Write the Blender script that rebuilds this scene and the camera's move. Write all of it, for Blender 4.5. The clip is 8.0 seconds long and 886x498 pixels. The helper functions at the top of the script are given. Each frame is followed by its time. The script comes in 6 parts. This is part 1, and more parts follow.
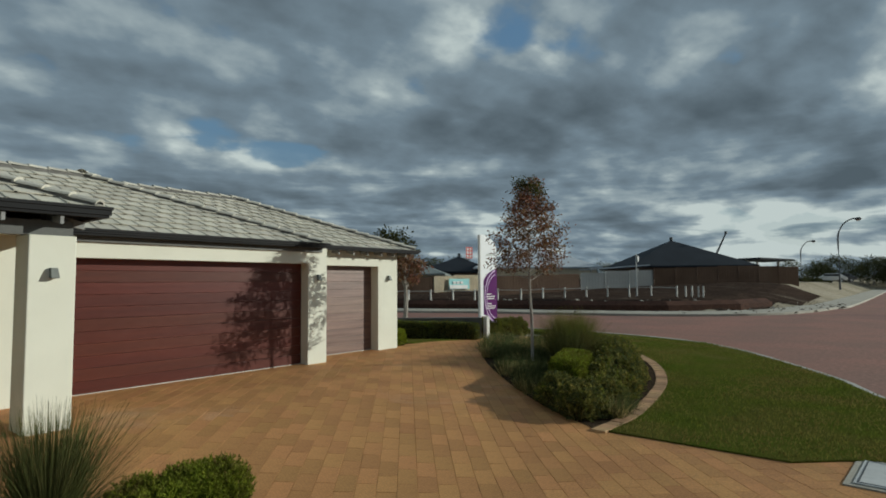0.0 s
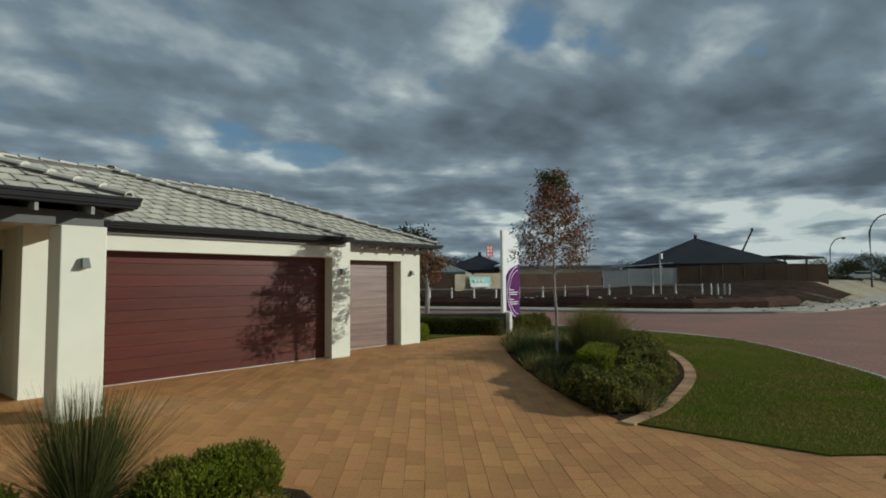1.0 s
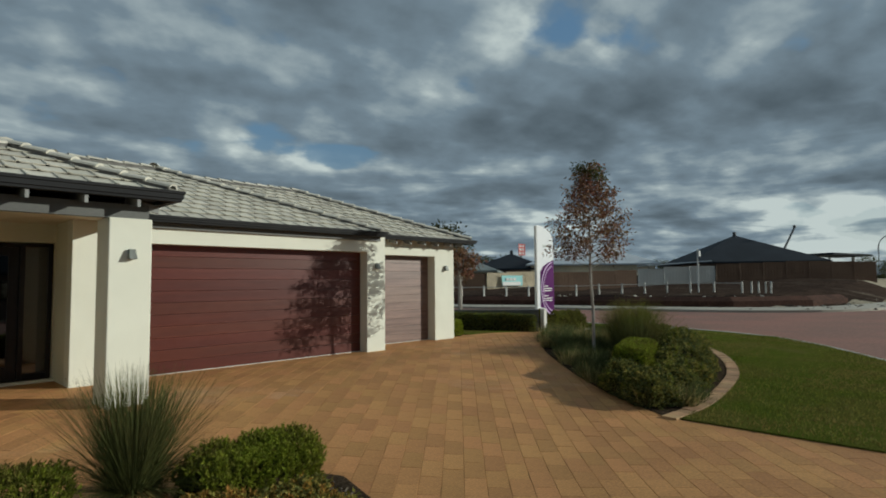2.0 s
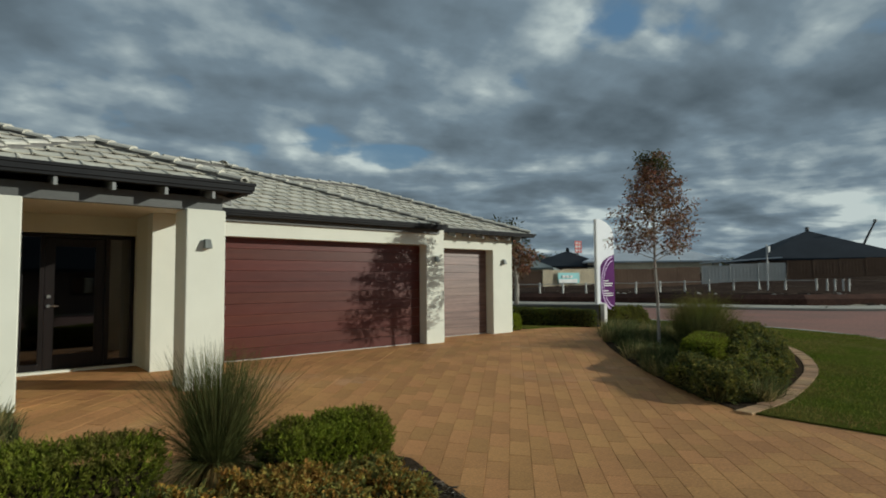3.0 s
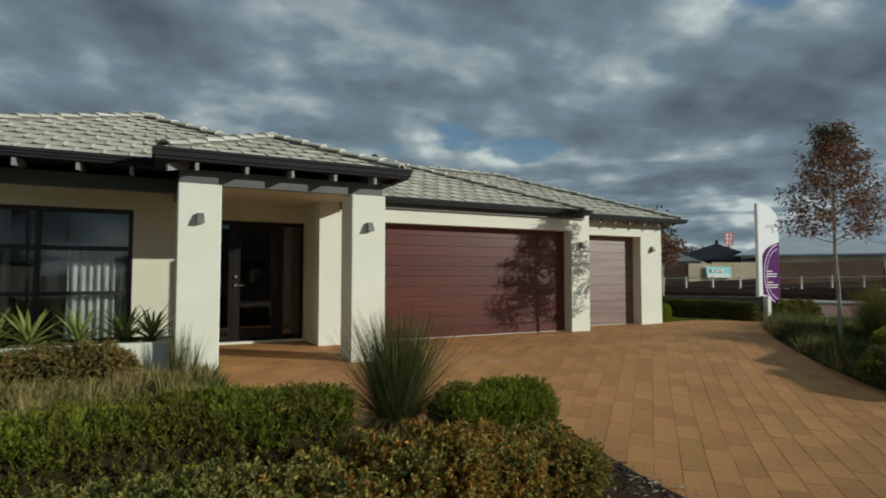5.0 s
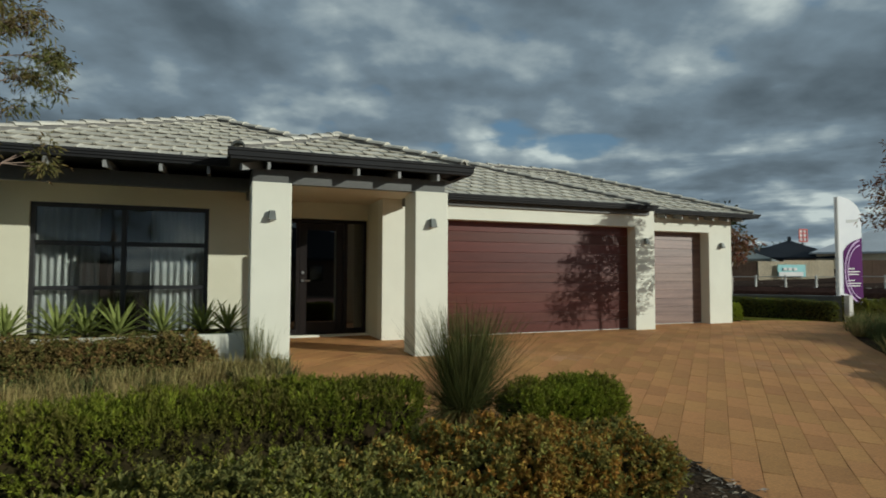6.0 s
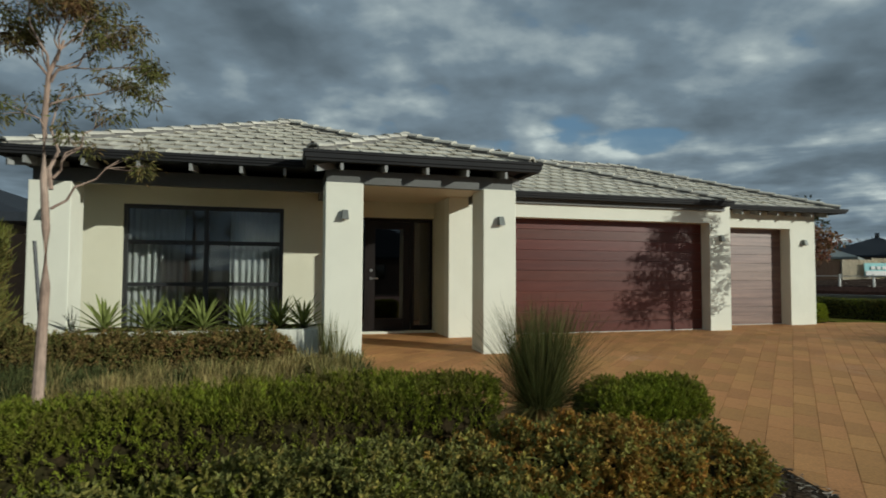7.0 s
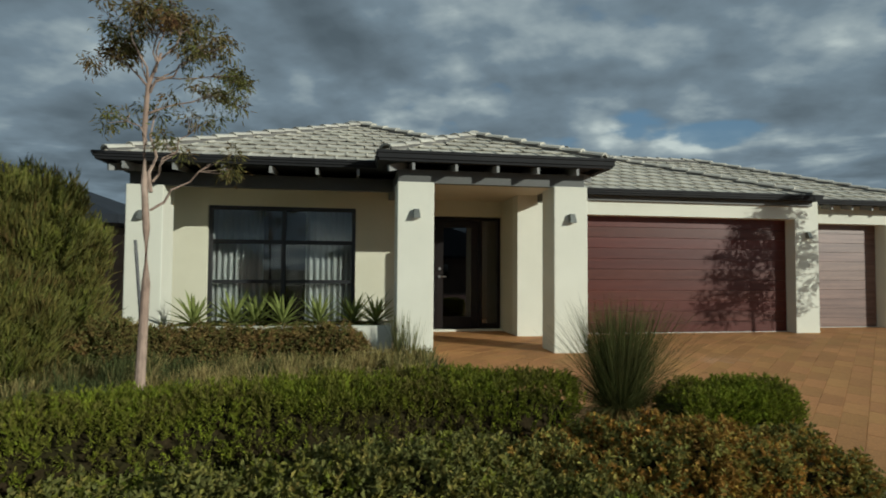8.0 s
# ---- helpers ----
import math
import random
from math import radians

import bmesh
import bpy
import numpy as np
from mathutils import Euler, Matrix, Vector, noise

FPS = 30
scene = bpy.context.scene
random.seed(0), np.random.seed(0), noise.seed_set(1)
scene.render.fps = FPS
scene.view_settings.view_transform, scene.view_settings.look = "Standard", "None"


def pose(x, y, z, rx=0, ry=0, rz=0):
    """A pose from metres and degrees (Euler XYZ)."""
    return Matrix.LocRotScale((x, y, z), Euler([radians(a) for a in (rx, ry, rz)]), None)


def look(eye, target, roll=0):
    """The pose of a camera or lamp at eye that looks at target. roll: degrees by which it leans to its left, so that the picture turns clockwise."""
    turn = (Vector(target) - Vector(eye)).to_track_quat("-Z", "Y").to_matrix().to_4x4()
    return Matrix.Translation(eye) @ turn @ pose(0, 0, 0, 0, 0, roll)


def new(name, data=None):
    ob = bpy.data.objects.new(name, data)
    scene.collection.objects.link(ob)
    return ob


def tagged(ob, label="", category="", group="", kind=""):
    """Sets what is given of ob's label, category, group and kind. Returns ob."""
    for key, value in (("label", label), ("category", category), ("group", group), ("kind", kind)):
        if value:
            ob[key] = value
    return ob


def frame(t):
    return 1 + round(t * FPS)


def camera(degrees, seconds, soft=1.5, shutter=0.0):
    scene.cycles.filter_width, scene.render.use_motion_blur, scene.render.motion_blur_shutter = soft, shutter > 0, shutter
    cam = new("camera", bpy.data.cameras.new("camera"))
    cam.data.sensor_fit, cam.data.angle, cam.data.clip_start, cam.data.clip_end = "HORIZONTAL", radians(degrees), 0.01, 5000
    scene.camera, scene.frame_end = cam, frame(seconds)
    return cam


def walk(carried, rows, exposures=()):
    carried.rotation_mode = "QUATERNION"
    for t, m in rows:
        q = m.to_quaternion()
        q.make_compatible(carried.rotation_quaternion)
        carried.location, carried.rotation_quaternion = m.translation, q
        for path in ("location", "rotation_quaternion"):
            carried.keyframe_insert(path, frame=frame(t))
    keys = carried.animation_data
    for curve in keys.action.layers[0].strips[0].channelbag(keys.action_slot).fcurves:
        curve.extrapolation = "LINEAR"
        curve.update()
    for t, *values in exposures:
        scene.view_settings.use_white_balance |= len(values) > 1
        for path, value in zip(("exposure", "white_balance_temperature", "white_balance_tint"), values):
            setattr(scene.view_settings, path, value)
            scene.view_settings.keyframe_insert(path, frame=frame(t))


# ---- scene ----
cam = camera(76.5, 8.0, soft=1.8, shutter=0.4)
PATH = [
    (0, (0.073, 0.07, 1.733), (1.629, 1.32, 1.852), -0.4),
    (0.5, (0.088, 0.128, 1.665), (1.621, 1.407, 1.786), -0.4),
    (1, (0.079, 0.167, 1.607), (1.59, 1.472, 1.725), -0.5),
    (1.5, (0.075, 0.201, 1.557), (1.559, 1.537, 1.674), -0.5),
    (3, (-0.031, 0.323, 1.373), (1.267, 1.841, 1.486), -0.4),
    (3.5, (-0.08, 0.354, 1.314), (1.139, 1.936, 1.422), -0.3),
    (4, (-0.154, 0.395, 1.251), (0.965, 2.05, 1.356), -0.2),
    (4.5, (-0.232, 0.411, 1.21), (0.779, 2.134, 1.311), -0.1),
    (6, (-0.408, 0.435, 1.152), (0.327, 2.292, 1.241), 0.2),
    (6.5, (-0.463, 0.442, 1.144), (0.176, 2.335, 1.23), 0.2),
    (7, (-0.543, 0.445, 1.141), (-0.006, 2.369, 1.224), 0.3),
    (7.5, (-0.606, 0.435, 1.136), (-0.179, 2.388, 1.216), 0.3),
    (8, (-0.665, 0.437, 1.124), (-0.342, 2.409, 1.203), 0.4),
]
walk(cam, [(t, look(eye, target, roll)) for t, eye, target, roll in PATH], exposures=[(0, 0.0, 6000, 1.0), (8, 0.0, 6000, 1.0)])


# ---- light ----
SUN_EL, SUN_AZ = radians(16.6), radians(134.0)      # azimuth clockwise from +y
TO_SUN = Vector((math.sin(SUN_AZ) * math.cos(SUN_EL), math.cos(SUN_AZ) * math.cos(SUN_EL), math.sin(SUN_EL)))
lamp = bpy.data.lights.new("sun", "SUN")
lamp.energy, lamp.angle, lamp.color = 3.45, radians(0.45), (1.0, 0.938, 0.825)
sun = new("sun", lamp)
sun.matrix_world = look((30, -30, 20), Vector((30, -30, 20)) - TO_SUN)


class Nodes:
    """A short way to write node trees."""

    def __init__(self, tree):
        self.tree = tree
        self.tree.nodes.clear()

    def add(self, kind, values=(), **props):
        n = self.tree.nodes.new(kind)
        for k, v in props.items():
            setattr(n, k, v)
        for k, v in dict(values).items():
            if isinstance(v, bpy.types.NodeSocket):
                self.tree.links.new(v, n.inputs[k])
            else:
                n.inputs[k].default_value = v
        return n

    def math(self, op, a, b=0.0, clamp=False):
        return self.add("ShaderNodeMath", {0: a, 1: b}, operation=op, use_clamp=clamp).outputs[0]

    def mix(self, fac, a, b):
        n = self.add("ShaderNodeMix", data_type="RGBA")
        for key, v in ((0, fac), (6, a), (7, b)):
            if isinstance(v, bpy.types.NodeSocket):
                self.tree.links.new(v, n.inputs[key])
            else:
                n.inputs[key].default_value = v if key == 0 else (*v[:3], 1)
        return n.outputs[2]

    def noise(self, vec, scale, detail=3.0, rough=0.5, distortion=0.0):
        return self.add("ShaderNodeTexNoise", {"Vector": vec, "Scale": scale, "Detail": detail, "Roughness": rough, "Distortion": distortion}).outputs["Fac"]

    def ramp(self, fac, lo, hi, a=0.0, b=1.0):
        return self.add("ShaderNodeMapRange", {0: fac, 1: lo, 2: hi, 3: a, 4: b}, interpolation_type="SMOOTHSTEP").outputs[0]


def make_world():
    world = bpy.data.worlds.new("sky")
    world.use_nodes = True
    scene.world = world
    n = Nodes(world.node_tree)
    co = n.add("ShaderNodeTexCoord").outputs["Generated"]
    sep = n.add("ShaderNodeSeparateXYZ", {0: co})
    up = n.math("MAXIMUM", sep.outputs[2], 0.0)
    flat = n.math("ADD", up, 0.30)
    # the cloud deck, seen in perspective
    deck = n.add("ShaderNodeCombineXYZ", {0: n.math("DIVIDE", sep.outputs[0], flat), 1: n.math("DIVIDE", sep.outputs[1], flat), 2: 0.0}).outputs[0]
    turned = n.add("ShaderNodeMapping", {"Vector": deck, "Location": CLOUD_SHIFT, "Rotation": (0, 0, radians(28)), "Scale": (1.0, 1.15, 1.0)}).outputs[0]

    def shifted(by):
        return n.add("ShaderNodeVectorMath", {0: turned, 1: by}, operation="ADD").outputs[0]

    big = n.noise(turned, 1.0, 2.0, 0.45, 0.2)
    mid = n.noise(turned, 2.3, 7.0, 0.46, 0.1)
    mid_lit = n.noise(shifted((0.09, -0.06, 0.0)), 2.3, 7.0, 0.46, 0.1)
    small = n.noise(turned, 6.0, 4.0, 0.5, 0.1)
    small_lit = n.noise(shifted((0.04, -0.03, 0.0)), 6.0, 4.0, 0.5, 0.1)
    body = n.math("ADD", n.math("MULTIPLY", big, 0.22), n.math("MULTIPLY", mid, 0.78))
    # one heavy bank of cloud stands over the road
    bank = n.ramp(n.add("ShaderNodeVectorMath", {0: co, 1: (0.865, 0.37, 0.345)}, operation="DOT_PRODUCT").outputs["Value"], 0.93, 0.99)
    body = n.math("ADD", body, n.math("MULTIPLY", bank, 0.05))
    # and a second, wider one behind the house
    bank = n.ramp(n.add("ShaderNodeVectorMath", {0: co, 1: (-0.10, 0.945, 0.31)}, operation="DOT_PRODUCT").outputs["Value"], 0.84, 0.98)
    body = n.math("ADD", body, n.math("MULTIPLY", bank, 0.04))
    cover = n.ramp(n.math("ADD", body, n.math("MULTIPLY", small, 0.06)), 0.405, 0.47)
    thick = n.ramp(body, 0.42, 0.64)
    toward = n.add("ShaderNodeVectorMath", {0: co, 1: (0.93, -0.36, 0.05)}, operation="DOT_PRODUCT").outputs["Value"]
    near_sun = n.ramp(toward, 0.30, 1.0)
    low = n.ramp(sep.outputs[2], 0.30, 0.03)
    relief = n.math("ADD", n.math("MULTIPLY", n.math("SUBTRACT", mid, mid_lit), 2.5), n.math("MULTIPLY", n.math("SUBTRACT", small, small_lit), 0.55))
    light = n.math("ADD", n.math("SUBTRACT", 0.76, n.math("MULTIPLY", thick, 0.56)), relief)
    # thin layers near the horizon
    layers = n.add("ShaderNodeMapping", {"Vector": co, "Scale": (2.2, 2.2, 17.0)}).outputs[0]
    streak = n.ramp(n.noise(layers, 1.7, 6.0, 0.55, 0.3), 0.30, 0.70, -0.5, 0.5)
    cover = n.math("MAXIMUM", cover, n.math("MULTIPLY", low, 0.85))
    light = n.math("ADD", light, n.math("MULTIPLY", low, n.math("MULTIPLY", streak, 0.85)))
    light = n.math("ADD", light, n.math("MULTIPLY", low, n.math("ADD", n.math("MULTIPLY", near_sun, 0.12), 0.06)), True)
    tones = n.add("ShaderNodeValToRGB", {0: light})
    ramp = tones.color_ramp
    for at, colour in ((0.0, (0.90, 1.10, 1.28)), (0.3, (1.30, 1.57, 1.82)), (0.6, (1.85, 2.25, 2.62)), (0.82, (3.2, 3.55, 3.7)), (1.0, (5.6, 5.8, 5.5))):
        stop = ramp.elements[0] if at == 0.0 else ramp.elements[-1] if at == 1.0 else ramp.elements.new(at)
        stop.position, stop.color = at, (*(c * 0.1 for c in colour), 1)
    cloud = n.add("ShaderNodeVectorMath", {0: tones.outputs[0], 3: 10.0}, operation="SCALE").outputs[0]
    sky = n.add("ShaderNodeTexSky", sky_type="NISHITA", sun_disc=False, sun_elevation=SUN_EL, sun_rotation=SUN_AZ, air_density=1.3, dust_density=0.6, ozone_density=2.0).outputs[0]
    blue = n.mix(0.6, sky, (0.95, 1.7, 2.8))
    colour = n.mix(cover, blue, cloud)
    back = n.add("ShaderNodeBackground", {"Color": colour, "Strength": 0.1})
    out = n.add("ShaderNodeOutputWorld")
    n.tree.links.new(back.outputs[0], out.inputs[0])


CLOUD_SHIFT = (3.1, 1.7, 0.0)
make_world()

# ---- materials ----


def material(name, colour, rough=0.8, second=None, scale=3.0, fine=60.0, amount=0.25, bump=0.15, bump_dist=0.004, metal=0.0, spread=0.0,
             island=False, spec=0.5, stretch=(1, 1, 1), translucent=0.0, stain=None, coat=0.0):
    """A surface with wear at two scales. second: a colour to drift to; spread: how far pieces differ."""
    m = bpy.data.materials.new(name)
    m.use_nodes = True
    n = Nodes(m.node_tree)
    co = n.add("ShaderNodeTexCoord").outputs["Object"]
    vec = n.add("ShaderNodeMapping", {"Vector": co, "Scale": stretch}).outputs[0]
    large = n.noise(vec, scale, 4.0, 0.55, 0.2)
    small = n.noise(vec, fine, 3.0, 0.6)
    second = second or tuple(c * 0.7 for c in colour)
    col = n.mix(n.ramp(large, 0.3, 0.7), colour, second)
    if stain:
        spot = n.noise(vec, scale * 0.37, 5.0, 0.65, 0.6)
        col = n.mix(n.ramp(spot, 0.55, 0.75, 0.0, 0.6), col, stain)
    grain = n.ramp(small, 0.25, 0.75, 1.0 - amount, 1.0 + amount)
    if spread:
        pick = n.add("ShaderNodeNewGeometry").outputs["Random Per Island"] if island else n.add("ShaderNodeObjectInfo").outputs["Random"]
        grain = n.math("MULTIPLY", grain, n.ramp(pick, 0.0, 1.0, 1.0 - spread, 1.0 + spread))
        hue = n.math("ADD", 0.5, n.math("MULTIPLY", n.math("SUBTRACT", n.math("FRACT", n.math("MULTIPLY", pick, 7.31)), 0.5), spread * 0.09))
        col = n.add("ShaderNodeHueSaturation", {"Hue": hue, "Color": col}).outputs[0]
    col = n.add("ShaderNodeVectorMath", {0: col, 3: grain}, operation="SCALE").outputs[0]
    shader = n.add("ShaderNodeBsdfPrincipled", {"Base Color": col, "Metallic": metal, "Specular IOR Level": spec, "Coat Weight": coat, "Coat Roughness": 0.25})
    n.tree.links.new(n.ramp(small, 0.2, 0.8, max(rough - 0.08, 0.02), min(rough + 0.08, 1.0)), shader.inputs["Roughness"])
    if bump:
        height = n.math("ADD", small, n.math("MULTIPLY", large, 0.6))
        b = n.add("ShaderNodeBump", {"Height": height, "Strength": bump, "Distance": bump_dist})
        n.tree.links.new(b.outputs[0], shader.inputs["Normal"])
    last = shader.outputs[0]
    if translucent:
        t = n.add("ShaderNodeBsdfTranslucent", {"Color": col})
        last = n.add("ShaderNodeMixShader", {0: translucent, 1: last, 2: t.outputs[0]}).outputs[0]
    out = n.add("ShaderNodeOutputMaterial")
    n.tree.links.new(last, out.inputs[0])
    return m


def glass(name, tint, rough=0.02, see=0.5):
    """A pane: clear glass with real gloss."""
    m = bpy.data.materials.new(name)
    m.use_nodes = True
    n = Nodes(m.node_tree)
    clear = n.add("ShaderNodeBsdfTransparent", {"Color": (*tint, 1)})
    gloss = n.add("ShaderNodeBsdfGlossy", {"Color": (1, 1, 1, 1), "Roughness": rough})
    fres = n.add("ShaderNodeFresnel", {"IOR": 1.6}).outputs[0]
    mixed = n.add("ShaderNodeMixShader", {0: n.math("ADD", fres, see, True), 1: clear.outputs[0], 2: gloss.outputs[0]})
    out = n.add("ShaderNodeOutputMaterial")
    n.tree.links.new(mixed.outputs[0], out.inputs[0])
    return m


RENDER = material("white_render", (0.75, 0.735, 0.62), 0.85, (0.70, 0.685, 0.575), 1.4, 140, 0.05, 0.25, 0.003, stain=(0.66, 0.64, 0.54))
CREAM = material("cream_render", (0.69, 0.66, 0.51), 0.85, (0.64, 0.61, 0.465), 1.2, 140, 0.05, 0.25, 0.003)
SOFFIT = material("cream_ceiling", (0.66, 0.58, 0.43), 0.8, (0.6, 0.53, 0.39), 1.0, 60, 0.03, 0.05)
CHARCOAL = material("charcoal_paint", (0.016, 0.016, 0.017), 0.7, (0.022, 0.022, 0.023), 2.0, 90, 0.1, 0.05, spec=0.2)
BEAM = material("grey_painted_timber", (0.115, 0.115, 0.105), 0.6, (0.095, 0.095, 0.088), 2.0, 50, 0.15, 0.2, stretch=(0.3, 2, 2))
RAFTER_PAINT = material("pale_grey_paint", (0.27, 0.27, 0.255), 0.6, (0.22, 0.22, 0.21), 5.0, 60, 0.1, 0.1)
TILE = material("concrete_roof_tile", (0.58, 0.545, 0.455), 0.85, (0.49, 0.455, 0.38), 1.6, 70, 0.16, 0.4, 0.004, spread=0.12, stain=(0.30, 0.285, 0.25), spec=0.15)
TILES = material("concrete_roof_tiles_joined", (0.58, 0.545, 0.455), 0.85, (0.49, 0.455, 0.38), 1.6, 70, 0.16, 0.4, 0.004, spread=0.12, island=True, stain=(0.30, 0.285, 0.25), spec=0.15)
CAP = material("ridge_cap_concrete", (0.55, 0.52, 0.44), 0.85, (0.45, 0.42, 0.36), 3.0, 70, 0.18, 0.4, spread=0.12)
# dark grey that stands for the shaded side of the ridge caps
CAP_SHADE = material("cap_shade_strip", (0.19, 0.18, 0.165), 0.95, (0.14, 0.135, 0.125), 5.0, 60, 0.2, 0.4, spec=0.05)
MAHOGANY = material("mahogany_garage_door", (0.102, 0.024, 0.014), 0.36, (0.078, 0.0185, 0.0115), 1.6, 22, 0.14, 0.10, 0.002, spread=0.10, stretch=(0.5, 1, 9), spec=0.38)
# paler copy of the mahogany: streaks of reflected sky are in the colour
SHEEN_DOOR = material("mahogany_door_with_sheen", (0.215, 0.130, 0.10), 0.40, (0.13, 0.072, 0.055), 1.3, 22, 0.22, 0.12, 0.002, spread=0.10, stretch=(0.4, 1, 10), spec=0.6)
DARK_WOOD = material("dark_stained_door", (0.013, 0.008, 0.007), 0.4, (0.009, 0.006, 0.005), 2.0, 40, 0.2, 0.1, stretch=(6, 6, 0.5), spec=0.3)
BLACK_FRAME = material("black_aluminium", (0.018, 0.018, 0.019), 0.38, (0.024, 0.024, 0.025), 4.0, 80, 0.08, 0.03)
STEEL = material("brushed_steel", (0.6, 0.6, 0.58), 0.32, (0.5, 0.5, 0.48), 8.0, 120, 0.1, 0.03, metal=1.0)
LAMP_METAL = material("weathered_galvanised", (0.20, 0.21, 0.19), 0.55, (0.15, 0.155, 0.14), 9.0, 90, 0.15, 0.08, metal=0.3)
PANE = glass("window_glass", (0.84, 0.87, 0.86), 0.015, 0.0)
DOOR_PANE = glass("tinted_door_glass", (0.10, 0.10, 0.10), 0.02, 0.05)
CURTAIN = material("sheer_white_curtain", (0.84, 0.84, 0.82), 0.9, (0.76, 0.76, 0.74), 3.0, 90, 0.06, 0.1, translucent=0.4)
# dark brown that stands for the lack of light indoors
ROOM = material("unlit_room_colour", (0.16, 0.145, 0.13), 0.8, (0.13, 0.12, 0.11), 1.0, 40, 0.05, 0.05)
PAVER = material("terracotta_paver", (0.48, 0.245, 0.095), 0.72, (0.40, 0.20, 0.078), 1.1, 40, 0.20, 0.45, 0.003, spread=0.11, stain=(0.52, 0.34, 0.20), spec=0.15)
PAVERS = material("terracotta_pavers_joined", (0.48, 0.245, 0.095), 0.72, (0.40, 0.20, 0.078), 1.1, 40, 0.20, 0.45, 0.003, spread=0.11, island=True, stain=(0.52, 0.34, 0.20), spec=0.15)
EDGER = material("sandy_edge_paver", (0.46, 0.275, 0.135), 0.8, (0.38, 0.225, 0.11), 2.0, 55, 0.2, 0.35, spread=0.2)
SAND = material("jointing_sand", (0.40, 0.24, 0.125), 0.95, (0.33, 0.19, 0.10), 2.0, 80, 0.25, 0.3, spec=0)
SOIL = material("mulched_soil", (0.065, 0.045, 0.03), 0.95, (0.04, 0.03, 0.02), 4.0, 35, 0.45, 0.9, 0.02, spec=0)
EARTH = material("sandy_ground", (0.40, 0.35, 0.27), 0.95, (0.28, 0.24, 0.17), 0.12, 3.0, 0.3, 0.6, 0.03, stain=(0.15, 0.14, 0.08), spec=0)
ROAD = material("red_block_road", (0.31, 0.160, 0.125), 0.85, (0.25, 0.145, 0.115), 0.35, 9.0, 0.22, 0.5, 0.006, stain=(0.17, 0.10, 0.095), spec=0.12)
CONCRETE = material("pale_concrete", (0.42, 0.385, 0.315), 0.85, (0.34, 0.31, 0.25), 0.8, 30, 0.15, 0.3)
KERB = material("grey_kerb_concrete", (0.46, 0.44, 0.40), 0.85, (0.36, 0.35, 0.32), 1.1, 30, 0.18, 0.3)
TURF = material("turf", (0.072, 0.095, 0.013), 0.9, (0.10, 0.095, 0.022), 0.9, 45, 0.35, 0.8, 0.015, stain=(0.16, 0.125, 0.05), spec=0.0)
RUBBLE = material("dark_topsoil", (0.066, 0.046, 0.035), 0.95, (0.045, 0.032, 0.026), 0.6, 5.0, 0.4, 0.9, 0.05, stain=(0.16, 0.13, 0.10), spec=0)
RETAIN = material("brown_retaining_sleeper", (0.088, 0.046, 0.033), 0.9, (0.06, 0.033, 0.025), 0.7, 8.0, 0.3, 0.4, spec=0.05)
FENCE_BROWN = material("brown_sheet_fence", (0.185, 0.122, 0.085), 0.8, (0.15, 0.098, 0.07), 0.4, 9.0, 0.12, 0.1, spec=0.1)
FENCE_GREY = material("grey_sheet_fence", (0.56, 0.56, 0.54), 0.6, (0.50, 0.50, 0.48), 0.3, 9.0, 0.08, 0.1, spec=0.15)
FENCE_SAND = material("limestone_block_fence", (0.72, 0.62, 0.45), 0.85, (0.64, 0.54, 0.38), 0.7, 9.0, 0.15, 0.2)
ROOF_DARK = material("charcoal_steel_roof", (0.035, 0.040, 0.048), 0.7, (0.028, 0.032, 0.038), 0.4, 8.0, 0.12, 0.1, spec=0.1)
ROOF_PALE = material("pale_steel_roof", (0.56, 0.59, 0.62), 0.5, (0.48, 0.51, 0.54), 0.4, 8.0, 0.1, 0.1)
ROOF_GREEN = material("grey_green_steel_roof", (0.24, 0.265, 0.245), 0.55, (0.12, 0.14, 0.135), 0.4, 8.0, 0.1, 0.1)
BRICK_FAR = material("far_brick_wall", (0.20, 0.135, 0.10), 0.85, (0.16, 0.11, 0.085), 0.8, 6.0, 0.15, 0.1)
POST_PAINT = material("white_post_paint", (0.62, 0.60, 0.55), 0.7, (0.5, 0.48, 0.43), 3.0, 30, 0.12, 0.1)
POLE = material("dark_pole_paint", (0.05, 0.052, 0.055), 0.5, (0.07, 0.07, 0.07), 2.0, 20, 0.1, 0.05)
WHITE_CLOTH = material("white_banner_cloth", (0.86, 0.86, 0.86), 0.7, (0.8, 0.8, 0.82), 2.0, 120, 0.03, 0.08, translucent=0.15)
PURPLE = material("purple_banner_print", (0.090, 0.008, 0.105), 0.65, (0.08, 0.007, 0.092), 2.0, 120, 0.05, 0.05, spec=0.1)
LILAC = material("lilac_print", (0.55, 0.36, 0.62), 0.65, (0.5, 0.33, 0.57), 2.0, 120, 0.05, 0.05)
TEAL = material("teal_sign_print", (0.30, 0.62, 0.60), 0.6, (0.28, 0.55, 0.55), 1.0, 20, 0.06, 0.05)
SIGN_RED = material("red_sign_print", (0.72, 0.12, 0.10), 0.6, (0.62, 0.10, 0.09), 1.0, 20, 0.06, 0.05)
SIGN_WHITE = material("white_sign_panel", (0.78, 0.76, 0.72), 0.6, (0.7, 0.68, 0.65), 1.0, 20, 0.05, 0.05)
BARK = material("pale_gum_bark", (0.36, 0.26, 0.20), 0.85, (0.27, 0.185, 0.14), 5.0, 30, 0.25, 0.6, 0.006, stretch=(1, 1, 0.3), stain=(0.44, 0.36, 0.30))
